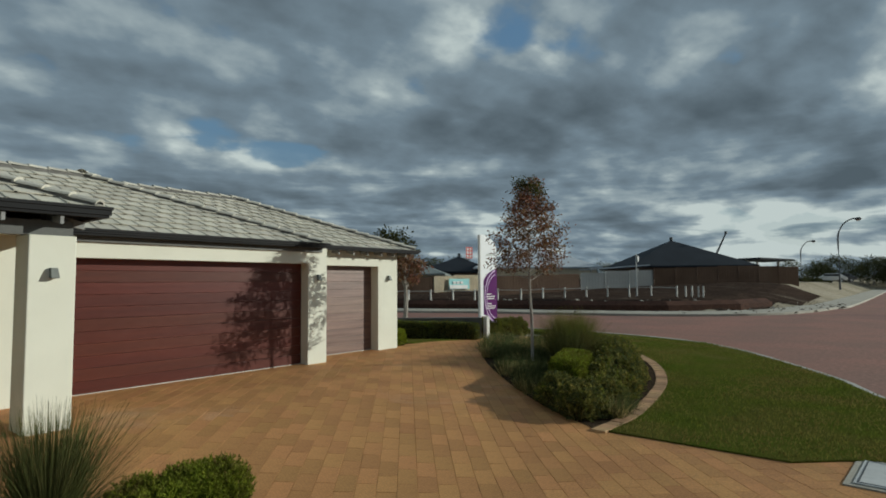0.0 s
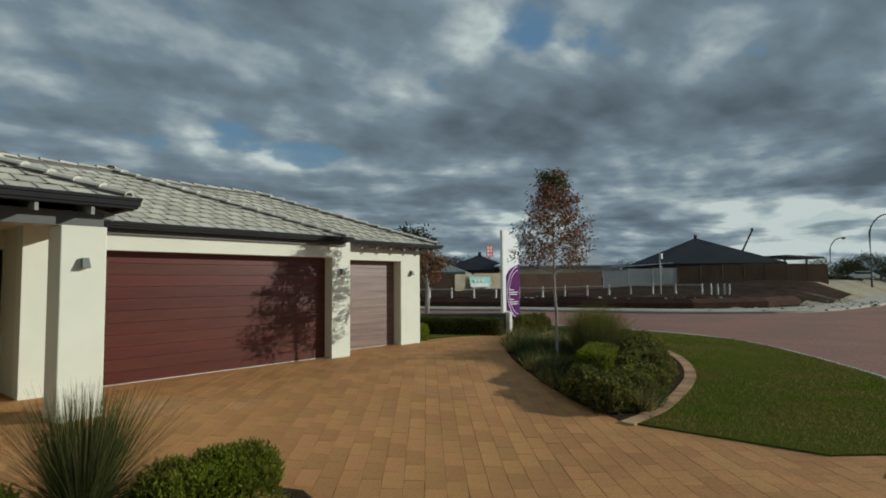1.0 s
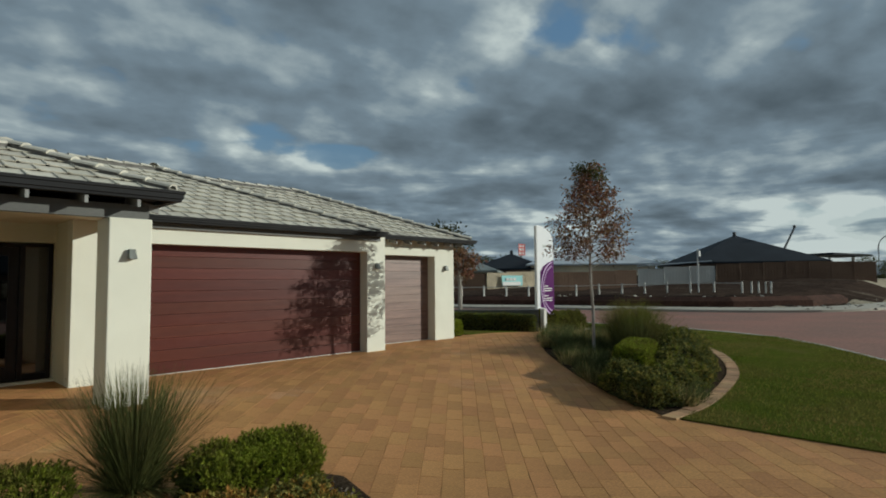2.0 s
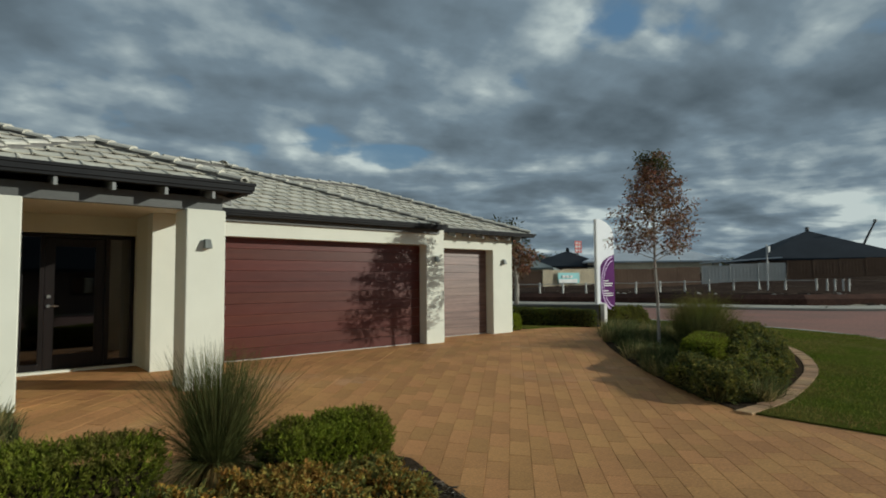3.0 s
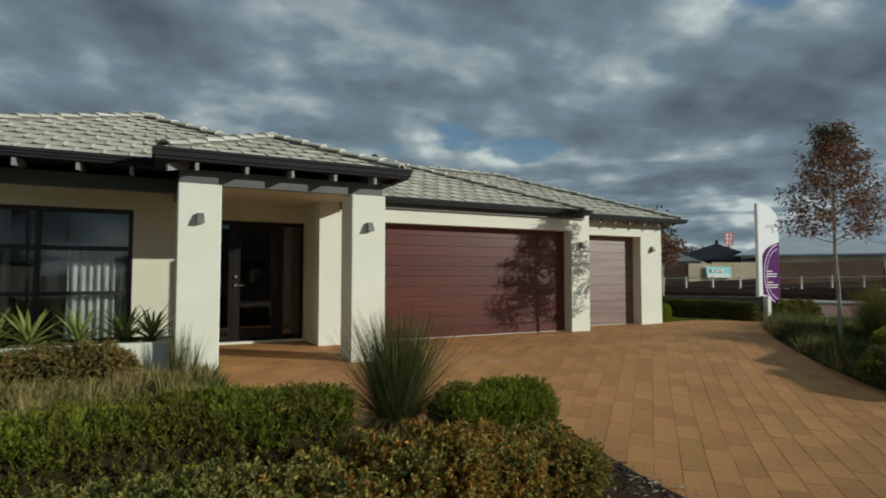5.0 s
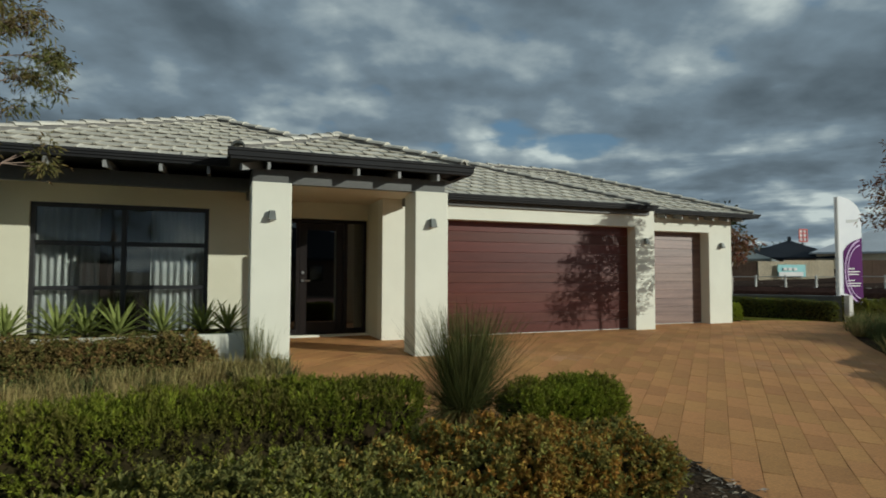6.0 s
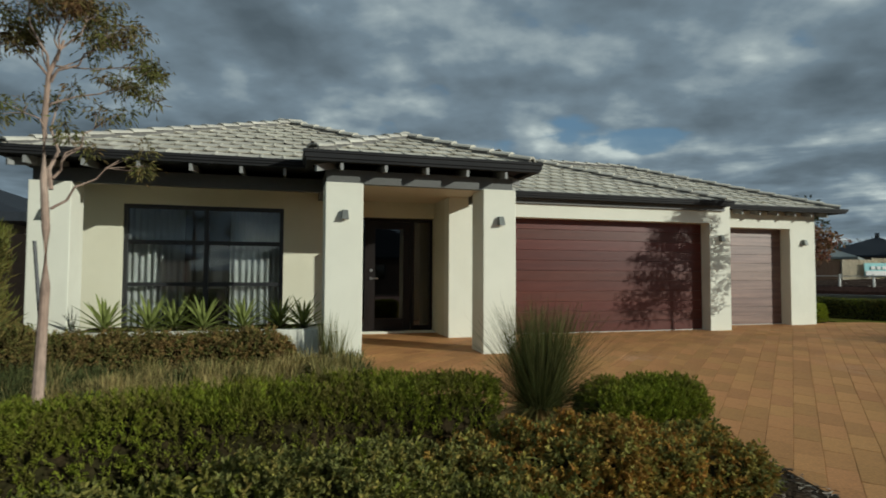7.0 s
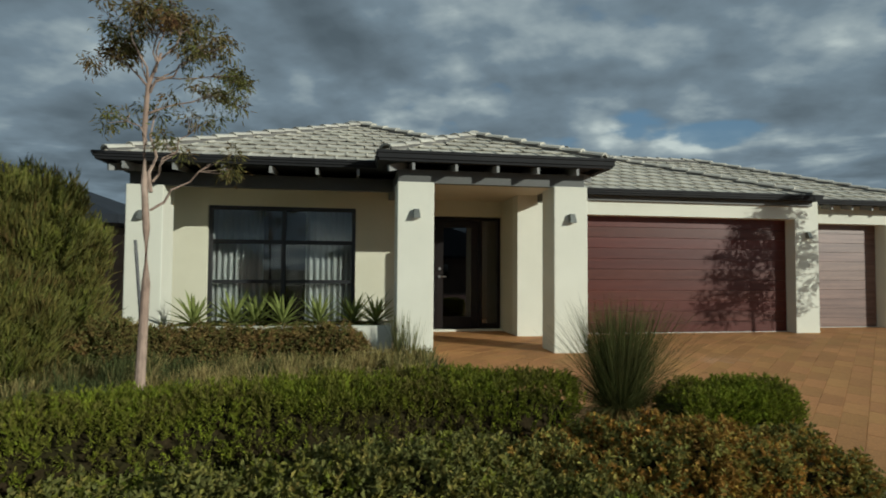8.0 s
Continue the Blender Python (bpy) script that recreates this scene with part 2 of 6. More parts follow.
BARK_GREY = material("grey_bark", (0.42, 0.38, 0.33), 0.85, (0.28, 0.24, 0.2), 6.0, 30, 0.2, 0.5, stretch=(1, 1, 0.3))
TWIG = material("twig_brown", (0.055, 0.04, 0.025), 0.9, (0.04, 0.03, 0.018), 6.0, 30, 0.3, 0.3)


def leaf_material(name, colour, second, spread=0.35, rough=0.65, translucent=0.3, scale=2.2):
    return material(name, colour, rough, second, scale, 25, 0.18, 0.0, spread=spread, island=True, translucent=translucent, spec=0.06)


# near-black: the shade between the leaves is put into this colour
INNER = material("shaded_inner_foliage", (0.026, 0.024, 0.009), 0.9, (0.034, 0.024, 0.012), 6.0, 40, 0.4, 0.5, spec=0.05)
HEDGE = leaf_material("hedge_leaf", (0.180, 0.205, 0.026), (0.150, 0.130, 0.034), 0.28)
HEDGE_BRIGHT = leaf_material("bright_hedge_leaf", (0.235, 0.275, 0.028), (0.185, 0.20, 0.026), 0.30)
GOLD = leaf_material("golden_tipped_leaf", (0.33, 0.275, 0.070), (0.21, 0.195, 0.050), 0.42, scale=1.1)
COPPER = leaf_material("copper_tipped_leaf", (0.40, 0.215, 0.044), (0.25, 0.165, 0.040), 0.4, scale=1.6)
SAGE = leaf_material("sage_leaf", (0.185, 0.185, 0.055), (0.135, 0.135, 0.040), 0.35)
RUST = leaf_material("rusty_shrub_leaf", (0.27, 0.175, 0.065), (0.17, 0.14, 0.048), 0.4)
STRAW = leaf_material("straw_grass", (0.38, 0.305, 0.125), (0.25, 0.215, 0.078), 0.4)
GRASS_DARK = leaf_material("dark_strappy_grass", (0.115, 0.130, 0.048), (0.085, 0.098, 0.036), 0.4)
SPIKE = leaf_material("blue_green_spike", (0.112, 0.126, 0.040), (0.092, 0.09, 0.032), 0.45)
YUCCA = leaf_material("yucca_leaf", (0.27, 0.31, 0.095), (0.20, 0.245, 0.07), 0.3)
MAROON = leaf_material("maroon_tree_leaf", (0.26, 0.125, 0.078), (0.19, 0.125, 0.065), 0.5, scale=1.4)
OLIVE = leaf_material("olive_tree_leaf", (0.09, 0.095, 0.03), (0.07, 0.072, 0.024), 0.4)
GUM = leaf_material("gum_leaf", (0.130, 0.138, 0.042), (0.15, 0.085, 0.040), 0.5)
FEATHER = leaf_material("feathery_bush_leaf", (0.165, 0.180, 0.035), (0.155, 0.115, 0.040), 0.45)
BLADE = leaf_material("lawn_blade", (0.135, 0.172, 0.020), (0.245, 0.190, 0.058), 0.45, scale=0.7)
FAR_LEAF = leaf_material("far_tree_leaf", (0.075, 0.078, 0.034), (0.055, 0.06, 0.026), 0.35)

# ---- mesh helpers ----


def thing(name, at, label, category, group="", kind=""):
    ob = new(name)
    ob.empty_display_size = 0.1
    ob.location = at
    return tagged(ob, label, category, group, kind)


def mesh_of(bm, name, mat, smooth=False):
    me = bpy.data.meshes.new(name)
    bm.normal_update()
    bm.to_mesh(me)
    bm.free()
    for m in mat if isinstance(mat, (list, tuple)) else (mat,):
        me.materials.append(m)
    if smooth:
        for p in me.polygons:
            p.use_smooth = True
    return me


def attach(ob, parent):
    ob.parent = parent
    if parent.parent is None:
        ob.matrix_parent_inverse = parent.matrix_basis.inverted()
    return ob


def part(name, bm, mat, parent=None, label="", smooth=False):
    """Links a bmesh, written in world places, as one mesh under a thing or a part."""
    me = bm if isinstance(bm, bpy.types.Mesh) else mesh_of(bm, name, mat, smooth)
    ob = new(name, me)
    if parent is not None:
        attach(ob, parent)
    return tagged(ob, label)


def box(bm, x0, x1, y0, y1, z0, z1, bevel=0.0):
    made = bmesh.ops.create_cube(bm, size=1.0, matrix=Matrix.Translation(((x0 + x1) / 2, (y0 + y1) / 2, (z0 + z1) / 2)) @ Matrix.Diagonal((x1 - x0, y1 - y0, z1 - z0, 1)))
    if bevel:
        edges = {e for v in made["verts"] for e in v.link_edges}
        bmesh.ops.bevel(bm, geom=list(edges), offset=bevel, segments=2, affect="EDGES", profile=0.5)
    return bm


def boxed(x0, x1, y0, y1, z0, z1, bevel=0.0):
    return box(bmesh.new(), x0, x1, y0, y1, z0, z1, bevel)


def bar(bm, a, b, w, h):
    """A rectangular bar from a to b."""
    a, b = Vector(a), Vector(b)
    m = Matrix.Translation((a + b) / 2) @ (b - a).to_track_quat("Z", "Y").to_matrix().to_4x4() @ Matrix.Diagonal((w, h, (b - a).length, 1))
    bmesh.ops.create_cube(bm, size=1.0, matrix=m)
    return bm


def tube(bm, points, radii, sides=8):
    """A round tapered tube through points."""
    rings = []
    pts = [Vector(p) for p in points]
    for i, p in enumerate(pts):
        d = (pts[min(i + 1, len(pts) - 1)] - pts[max(i - 1, 0)]).normalized()
        q = d.to_track_quat("Z", "Y")
        rings.append([bm.verts.new(p + q @ Vector((radii[i] * math.cos(2 * math.pi * k / sides), radii[i] * math.sin(2 * math.pi * k / sides), 0))) for k in range(sides)])
    for r0, r1 in zip(rings, rings[1:]):
        for k in range(sides):
            bm.faces.new((r0[k], r0[(k + 1) % sides], r1[(k + 1) % sides], r1[k]))
    bm.faces.new(list(reversed(rings[0])))
    bm.faces.new(rings[-1])
    return bm


def prism(bm, outline, z0, z1):
    """An upright slab over an outline; z0, z1: numbers or functions of x, y."""
    f0 = z0 if callable(z0) else lambda x, y: z0
    f1 = z1 if callable(z1) else lambda x, y: z1
    low = [bm.verts.new((x, y, f0(x, y))) for x, y in outline]
    top = [bm.verts.new((x, y, f1(x, y))) for x, y in outline]
    n = len(outline)
    faces = [bm.faces.new(top), bm.faces.new(list(reversed(low)))]
    for i in range(n):
        bm.faces.new((low[i], low[(i + 1) % n], top[(i + 1) % n], top[i]))
    bmesh.ops.triangulate(bm, faces=faces)
    bmesh.ops.recalc_face_normals(bm, faces=bm.faces)
    return bm


def mesh_data(name, verts, faces, mat):
    me = bpy.data.meshes.new(name)
    me.from_pydata(verts, [], faces)
    me.materials.append(mat)
    return me


def smoothed(points, steps=6, closed=False):
    """A Catmull-Rom curve through plan points."""
    out, n = [], len(points)
    for i in range(n if closed else n - 1):
        p = [Vector(points[(i + k) % n] if closed else points[min(max(i + k, 0), n - 1)]) for k in (-1, 0, 1, 2)]
        for s in range(steps):
            t = s / steps
            out.append(tuple(0.5 * (2 * p[1] + (p[2] - p[0]) * t + (2 * p[0] - 5 * p[1] + 4 * p[2] - p[3]) * t * t + (3 * p[1] - p[0] - 3 * p[2] + p[3]) * t ** 3)))
    if not closed:
        out.append(tuple(points[-1]))
    return out


def inside(p, poly):
    x, y = p[0], p[1]
    hit = False
    for (x0, y0), (x1, y1) in zip(poly, poly[1:] + poly[:1]):
        if (y0 > y) != (y1 > y) and x < (x1 - x0) * (y - y0) / (y1 - y0) + x0:
            hit = not hit
    return hit


def clamp01(v):
    return min(max(v, 0.0), 1.0)


def lie(x, y):
    """The height of the finished ground: level at the house, falling to the street."""
    s = clamp01((8.2 - y) / 4.7)
    s = s * s * (3 - 2 * s) * 0.5 + s * 0.5
    z = -0.33 * s
    k = clamp01((x - 13.0) / 8.0)
    return z * (1 - k) - 0.35 * k


# ---- the house ----
PITCH = 0.405
FRONT, GARAGE, GARAGE_B, WING, ENTRY = 7.98, 9.92, 10.55, 10.15, 10.95   # front planes, by their y
ROOFS = {  # eaves rectangle x0, x1, y0, y1
    "wing": (-3.92, 2.9, 8.50, 16.4),
    "porch": (-0.23, 2.845, 7.84, 15.0),
    "garage": (-1.0, 8.0, 9.80, 16.8),
    "store": (2.0, 11.52, 10.25, 16.95),
}
EAVES = {"wing": 2.68, "porch": 2.705, "garage": 2.605, "store": 2.605}


def roof_height(name, x, y):
    x0, x1, y0, y1 = ROOFS[name]
    return EAVES[name] + PITCH * min(x - x0, x1 - x, y - y0, y1 - y)


house = thing("house", (3.5, 12, 0), "single-storey white rendered house with a grey tiled hip roof", "house")

# walls: pieces butt end to end, openings go through
WALLS = [  # x0, x1, y0, y1, z0, z1, material
    (2.21, 2.72, GARAGE, GARAGE + 0.30, -0.2, 2.56, RENDER),           # beside the double garage
    (2.72, 7.70, GARAGE, GARAGE + 0.30, 2.16, 2.56, RENDER),           # over the double garage
    (7.70, 8.20, GARAGE, GARAGE + 0.63, -0.2, 2.56, RENDER),           # pier between the garages
    (8.20, 10.42, GARAGE_B, GARAGE_B + 0.30, 2.16, 2.56, RENDER),
    (10.42, 11.13, GARAGE_B, GARAGE_B + 0.30, -0.2, 2.56, RENDER),
    (10.83, 11.13, GARAGE_B + 0.30, 16.6, -0.2, 2.56, RENDER),
    (2.21, 2.45, GARAGE + 0.30, ENTRY, -0.2, 2.62, CREAM),             # porch return
    (0.30, 0.60, ENTRY, ENTRY + 0.25, -0.2, 2.62, CREAM),
    (0.60, 2.20, ENTRY, ENTRY + 0.25, 2.17, 2.62, CREAM),
    (2.20, 2.45, ENTRY, ENTRY + 0.25, -0.2, 2.62, CREAM),
    (0.06, 0.30, WING, ENTRY + 0.25, -0.2, 2.62, CREAM),
    (-0.59, 0.06, WING, WING + 0.25, -0.2, 2.62, CREAM),
    (-2.99, -0.59, WING, WING + 0.25, 2.19, 2.62, CREAM),
    (-2.99, -0.59, WING, WING + 0.25, -0.2, 0.18, CREAM),
    (-3.85, -2.99, WING, WING + 0.25, -0.2, 2.62, CREAM),
    (-3.85, -3.60, WING + 0.25, 16.0, -0.2, 2.62, CREAM),
    (-3.60, 10.83, 15.9, 16.15, -0.2, 2.56, CREAM),
]
for x0, x1, y0, y1, z0, z1, m in WALLS:
    part("wall", boxed(x0, x1, y0, y1, z0, z1), m, house)
# pillars
PILLAR = boxed(-0.25, 0.25, 0, 0.5, -0.25, 2.335, 0.012)
PILLAR = mesh_of(PILLAR, "pillar", RENDER)
for x, y in ((0.195, FRONT), (2.405, FRONT), (-3.57, 8.97)):
    p = part("pillar", PILLAR, RENDER, house)
    p.location = (x, y, 0)
# beams over the pillars
part("beam", boxed(-0.04, 2.64, 8.07, 8.18, 2.337, 2.52), BEAM, house, "grey painted timber beam")
part("beam", boxed(-0.04, 0.05, 8.183, 10.1, 2.337, 2.53), BEAM, house)
part("beam", boxed(2.55, 2.64, 8.183, GARAGE - 0.06, 2.337, 2.53), BEAM, house)
part("beam", boxed(-3.80, -0.045, 9.05, 9.14, 2.337, 2.53), BEAM, house)
# ceilings
part("ceiling", boxed(0.052, 2.548, 8.183, ENTRY, 2.47, 2.50), SOFFIT, house, "cream porch ceiling")
part("ceiling", boxed(-3.80, -0.042, 9.143, WING, 2.47, 2.50), SOFFIT, house)


def roof_deck(name, x0, x1, y0, y1):
    """A hip roof as a closed slab."""
    eave = EAVES[name]
    bm = bmesh.new()
    h = min(x1 - x0, y1 - y0) / 2
    if x1 - x0 >= y1 - y0:
        a, b = (x0 + h, (y0 + y1) / 2), (x1 - h, (y0 + y1) / 2)
    else:
        a, b = ((x0 + x1) / 2, y0 + h), ((x0 + x1) / 2, y1 - h)
    c = [bm.verts.new((x, y, eave - 0.03)) for x, y in ((x0, y0), (x1, y0), (x1, y1), (x0, y1))]
    d = [bm.verts.new((x, y, eave - 0.07)) for x, y in ((x0, y0), (x1, y0), (x1, y1), (x0, y1))]
    r = [bm.verts.new((*p, eave - 0.03 + PITCH * h)) for p in (a, b)]
    if x1 - x0 >= y1 - y0:
        loops = ((c[0], c[1], r[1], r[0]), (c[1], c[2], r[1]), (c[2], c[3], r[0], r[1]), (c[3], c[0], r[0]))
    else:
        loops = ((c[0], c[1], r[0]), (c[1], c[2], r[1], r[0]), (c[2], c[3], r[1]), (c[3], c[0], r[0], r[1]))
    for f in loops:
        bm.faces.new(f)
    for i in range(4):
        bm.faces.new((d[i], d[(i + 1) % 4], c[(i + 1) % 4], c[i]))
    bm.faces.new(list(reversed(d)))
    return bm


roof = part("roof", roof_deck("garage", *ROOFS["garage"]), CHARCOAL, house, "pale grey concrete tiled hip roof")
for key in ("wing", "porch", "store"):
    part("roof_deck", roof_deck(key, *ROOFS[key]), CHARCOAL, house)


def gutter(points, eave, deep):
    """A quad gutter with a rolled lip and the fascia behind it, along an eave."""
    bm = bmesh.new()
    outline = [(-0.012, -deep), (0.086, -deep), (0.090, -deep + 0.03), (0.108, -deep + 0.036), (0.108, -0.042), (0.122, -0.034), (0.122, 0.002), (0.102, 0.002), (0.086, -deep + 0.02), (0.0, -deep + 0.02), (0.0, 0.0), (-0.012, 0.0)]
    rows = []
    for i, (x, y) in enumerate(points):
        a = Vector(points[max(i - 1, 0)])
        b = Vector(points[min(i + 1, len(points) - 1)])
        p = Vector((x, y))
        n1 = (p - a).normalized() if i else (b - p).normalized()
        n2 = (b - p).normalized() if i < len(points) - 1 else n1
        o1, o2 = Vector((n1.y, -n1.x)), Vector((n2.y, -n2.x))
        o = (o1 + o2) / (1 + o1.dot(o2))
        rows.append([bm.verts.new((x + o.x * u, y + o.y * u, eave + v)) for u, v in outline])
    k = len(outline)
    for r0, r1 in zip(rows, rows[1:]):
        for j in range(k):
            bm.faces.new((r0[j], r0[(j + 1) % k], r1[(j + 1) % k], r1[j]))
    bm.faces.new(rows[0])
    bm.faces.new(list(reversed(rows[-1])))
    bmesh.ops.recalc_face_normals(bm, faces=bm.faces)
    return bm


for line, eave, deep in (
    ([(-3.92, 16.4), (-3.92, 8.50), (-0.25, 8.50)], 2.68, 0.105),
    ([(-0.23, 8.49), (-0.23, 7.84), (2.845, 7.84), (2.845, 9.79)], 2.705, 0.135),
    ([(2.85, 9.80), (8.0, 9.80), (8.0, 10.24)], 2.605, 0.105),
    ([(8.01, 10.25), (11.52, 10.25), (11.52, 16.95)], 2.605, 0.095),
):
    part("gutter", gutter(line, eave, deep), CHARCOAL, house, "charcoal metal gutter")

# rafters with pale ends, carried by the beams


def rafter(x0, y0, x1, y1, z0=2.425, rise=0.10):
    """One rafter tail, from its free end to where it meets the wall or beam."""
    d = Vector((x1 - x0, y1 - y0, 0)).normalized()
    o = Vector((-d.y, d.x, 0)) * 0.019
    bm = bmesh.new()
    v = [bm.verts.new(Vector((x, y, z)) + k * o) for x, y, zz in ((x0, y0, z0), (x1, y1, z0 + rise)) for z in (zz + 0.02, zz + 0.115) for k in (-1, 1)]
    bmesh.ops.convex_hull(bm, input=v)
    part("rafter", bm, RAFTER_PAINT, house)


for x in (0.14, 0.72, 1.29, 1.86, 2.43):
    rafter(x, 7.79, x, 8.5, 2.445)
for x in (-3.67, -3.04, -2.41, -1.78, -1.15, -0.58):
    rafter(x, 8.45, x, 9.4, 2.45)
for x in (8.40, 8.87, 9.34, 9.81, 10.28, 10.75, 11.2):
    rafter(x, 10.28, x, 10.548, 2.395, 0.05)
for y in (8.25, 8.8, 9.35):
    rafter(2.82, y, 2.4, y)
rafter(-3.89, 8.54, -3.4, 9.1)
rafter(-0.19, 7.88, 0.1, 8.15)
# grey board under the garage gutter
part("frieze", boxed(2.67, 8.03, 9.865, 9.915, 2.41, 2.53), BEAM, house, "grey timber frieze board")
part("threshold", boxed(0.60, 2.21, ENTRY - 0.14, ENTRY - 0.003, -0.1, 0.035, 0.008), RENDER, house, "pale concrete door threshold")


def garage_door(x0, x1, y, height, mat, label):
    """A door of horizontal mahogany planks with grooves between, in a dark frame."""
    door = part("garage_door", boxed(x0, x1, y + 0.045, y + 0.07, -0.06, height), BLACK_FRAME, house, label)
    n = 11
    step = (height - 0.02) / n
    for i in range(n):
        part("panel", boxed(x0 + 0.005, x1 - 0.005, y, y + 0.044, 0.015 + i * step, 0.015 + (i + 1) * step - 0.003, 0.003), mat, door)
    part("seal", boxed(x0, x1, y - 0.004, y + 0.044, -0.012, 0.012), POST_PAINT, door, "pale weather seal")


garage_door(2.70, 7.70, GARAGE + 0.24, 2.17, MAHOGANY, "wide mahogany brown plank-pattern garage door")
garage_door(8.18, 10.42, GARAGE_B + 0.26, 2.17, SHEEN_DOOR, "narrow mahogany plank-pattern garage door, sky sheen put into its colour")

# entry door: leaf with a large pane, and a side light
entry = part("entry_door", boxed(0.88, 0.94, ENTRY + 0.05, ENTRY + 0.16, 0.0, 2.16), DARK_WOOD, house, "dark stained glazed entry door between two side lights")
for x0, x1, z0, z1 in ((0.605, 0.665, 0.0, 2.16), (0.665, 0.88, 2.10, 2.16), (0.665, 0.88, 0.03, 0.13), (2.13, 2.19, 0.0, 2.16), (0.94, 2.13, 2.10, 2.16), (1.76, 1.83, 0.03, 2.10), (1.83, 2.13, 0.03, 0.13)):
    part("jamb", boxed(x0, x1, ENTRY + 0.05, ENTRY + 0.16, z0, z1, 0.004), DARK_WOOD, entry)
for x0, x1, z0, z1 in ((0.945, 1.08, 0.035, 2.095), (1.62, 1.755, 0.035, 2.095), (1.08, 1.62, 0.035, 0.26), (1.08, 1.62, 1.96, 2.095)):
    part("stile", boxed(x0, x1, ENTRY + 0.07, ENTRY + 0.115, z0, z1, 0.004), DARK_WOOD, entry)
for x0, x1, z0, z1 in ((1.07, 1.63, 0.25, 1.97), (1.825, 2.135, 0.12, 2.105), (0.66, 0.885, 0.12, 2.105)):
    part("pane", boxed(x0, x1, ENTRY + 0.088, ENTRY + 0.094, z0, z1), DOOR_PANE, entry, "dark tinted glass").visible_shadow = False
for z in (1.02, 1.17):
    bm = bmesh.new()
    tube(bm, [(1.0, ENTRY + 0.07, z), (1.0, ENTRY + 0.02, z)], [0.03, 0.026], 12)
    if z < 1.1:
        tube(bm, [(1.0, ENTRY + 0.03, z), (1.06, ENTRY + 0.018, z), (1.13, ENTRY + 0.018, z)], [0.011, 0.012, 0.010], 8)
    part("handle", bm, STEEL, entry, "brushed steel lever and lock")

# window of the wing
window = part("window", boxed(-2.99, -0.59, WING + 0.06, WING + 0.14, 0.18, 0.245), BLACK_FRAME, house, "black framed six-pane window with white curtains behind")
for x0, x1, z0, z1 in ((-2.99, -0.59, 2.125, 2.19), (-2.99, -2.925, 0.245, 2.125), (-0.655, -0.59, 0.245, 2.125), (-1.825, -1.755, 0.245, 2.125)):
    part("frame", boxed(x0, x1, WING + 0.06, WING + 0.14, z0, z1, 0.004), BLACK_FRAME, window)
for x0, x1 in ((-2.925, -1.825), (-1.755, -0.655)):
    for z0, z1 in ((1.56, 1.63), (0.90, 0.96)):
        part("transom", boxed(x0, x1, WING + 0.075, WING + 0.125, z0, z1, 0.004), BLACK_FRAME, window)
    for z0, z1 in ((0.245, 0.90), (0.96, 1.56), (1.63, 2.125)):
        part("pane", boxed(x0, x1, WING + 0.096, WING + 0.102, z0, z1), PANE, window, "clear glass").visible_shadow = False
part("sill", boxed(-3.03, -0.55, WING - 0.04, WING - 0.002, 0.12, 0.178, 0.006), RENDER, window)
# the rooms behind, their dimness put into the surface colour
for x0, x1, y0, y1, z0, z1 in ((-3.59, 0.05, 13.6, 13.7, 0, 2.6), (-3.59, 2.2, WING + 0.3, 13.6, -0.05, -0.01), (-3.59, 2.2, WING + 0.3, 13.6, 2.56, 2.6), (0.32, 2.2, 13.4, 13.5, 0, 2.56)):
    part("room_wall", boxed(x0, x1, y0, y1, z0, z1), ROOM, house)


def curtain(x0, x1, folds, label):
    bm = bmesh.new()
    rows = []
    n = folds * 8
    for i in range(n + 1):
        u = i / n
        y = WING + 0.27 + 0.035 * math.sin(u * folds * 2 * math.pi) + 0.012 * math.sin(u * folds * 5.1)
        rows.append([bm.verts.new((x0 + (x1 - x0) * u, y + 0.02 * (z < 1) * math.sin(u * 9), z)) for z in (0.02, 0.9, 1.7, 2.42)])
    for a, b in zip(rows, rows[1:]):
        for k in range(3):
            bm.faces.new((a[k], b[k], b[k + 1], a[k + 1]))
    bmesh.ops.solidify(bm, geom=bm.faces[:], thickness=0.003)
    return tagged(part("curtain", bm, CURTAIN, smooth=True), label, "curtain", "window curtains")


curtain(-3.05, -2.14, 9, "sheer white curtain drawn half open behind the window")
curtain(-1.44, -0.5, 9, "sheer white curtain drawn half open behind the window")


# a black panel added at the dark curtain gap; no television is known
gap_panel = thing("television", (-1.72, WING + 0.42, 0.0), "black panel added behind the gap in the window curtains", "television")
part("panel", boxed(-2.06, -1.38, WING + 0.40, WING + 0.44, 0.86, 1.62, 0.008), BLACK_FRAME, gap_panel, "plain black panel")
part("stand", boxed(-1.95, -1.49, WING + 0.33, WING + 0.51, -0.01, 0.858, 0.01), DARK_WOOD, gap_panel, "dark block added under the panel")


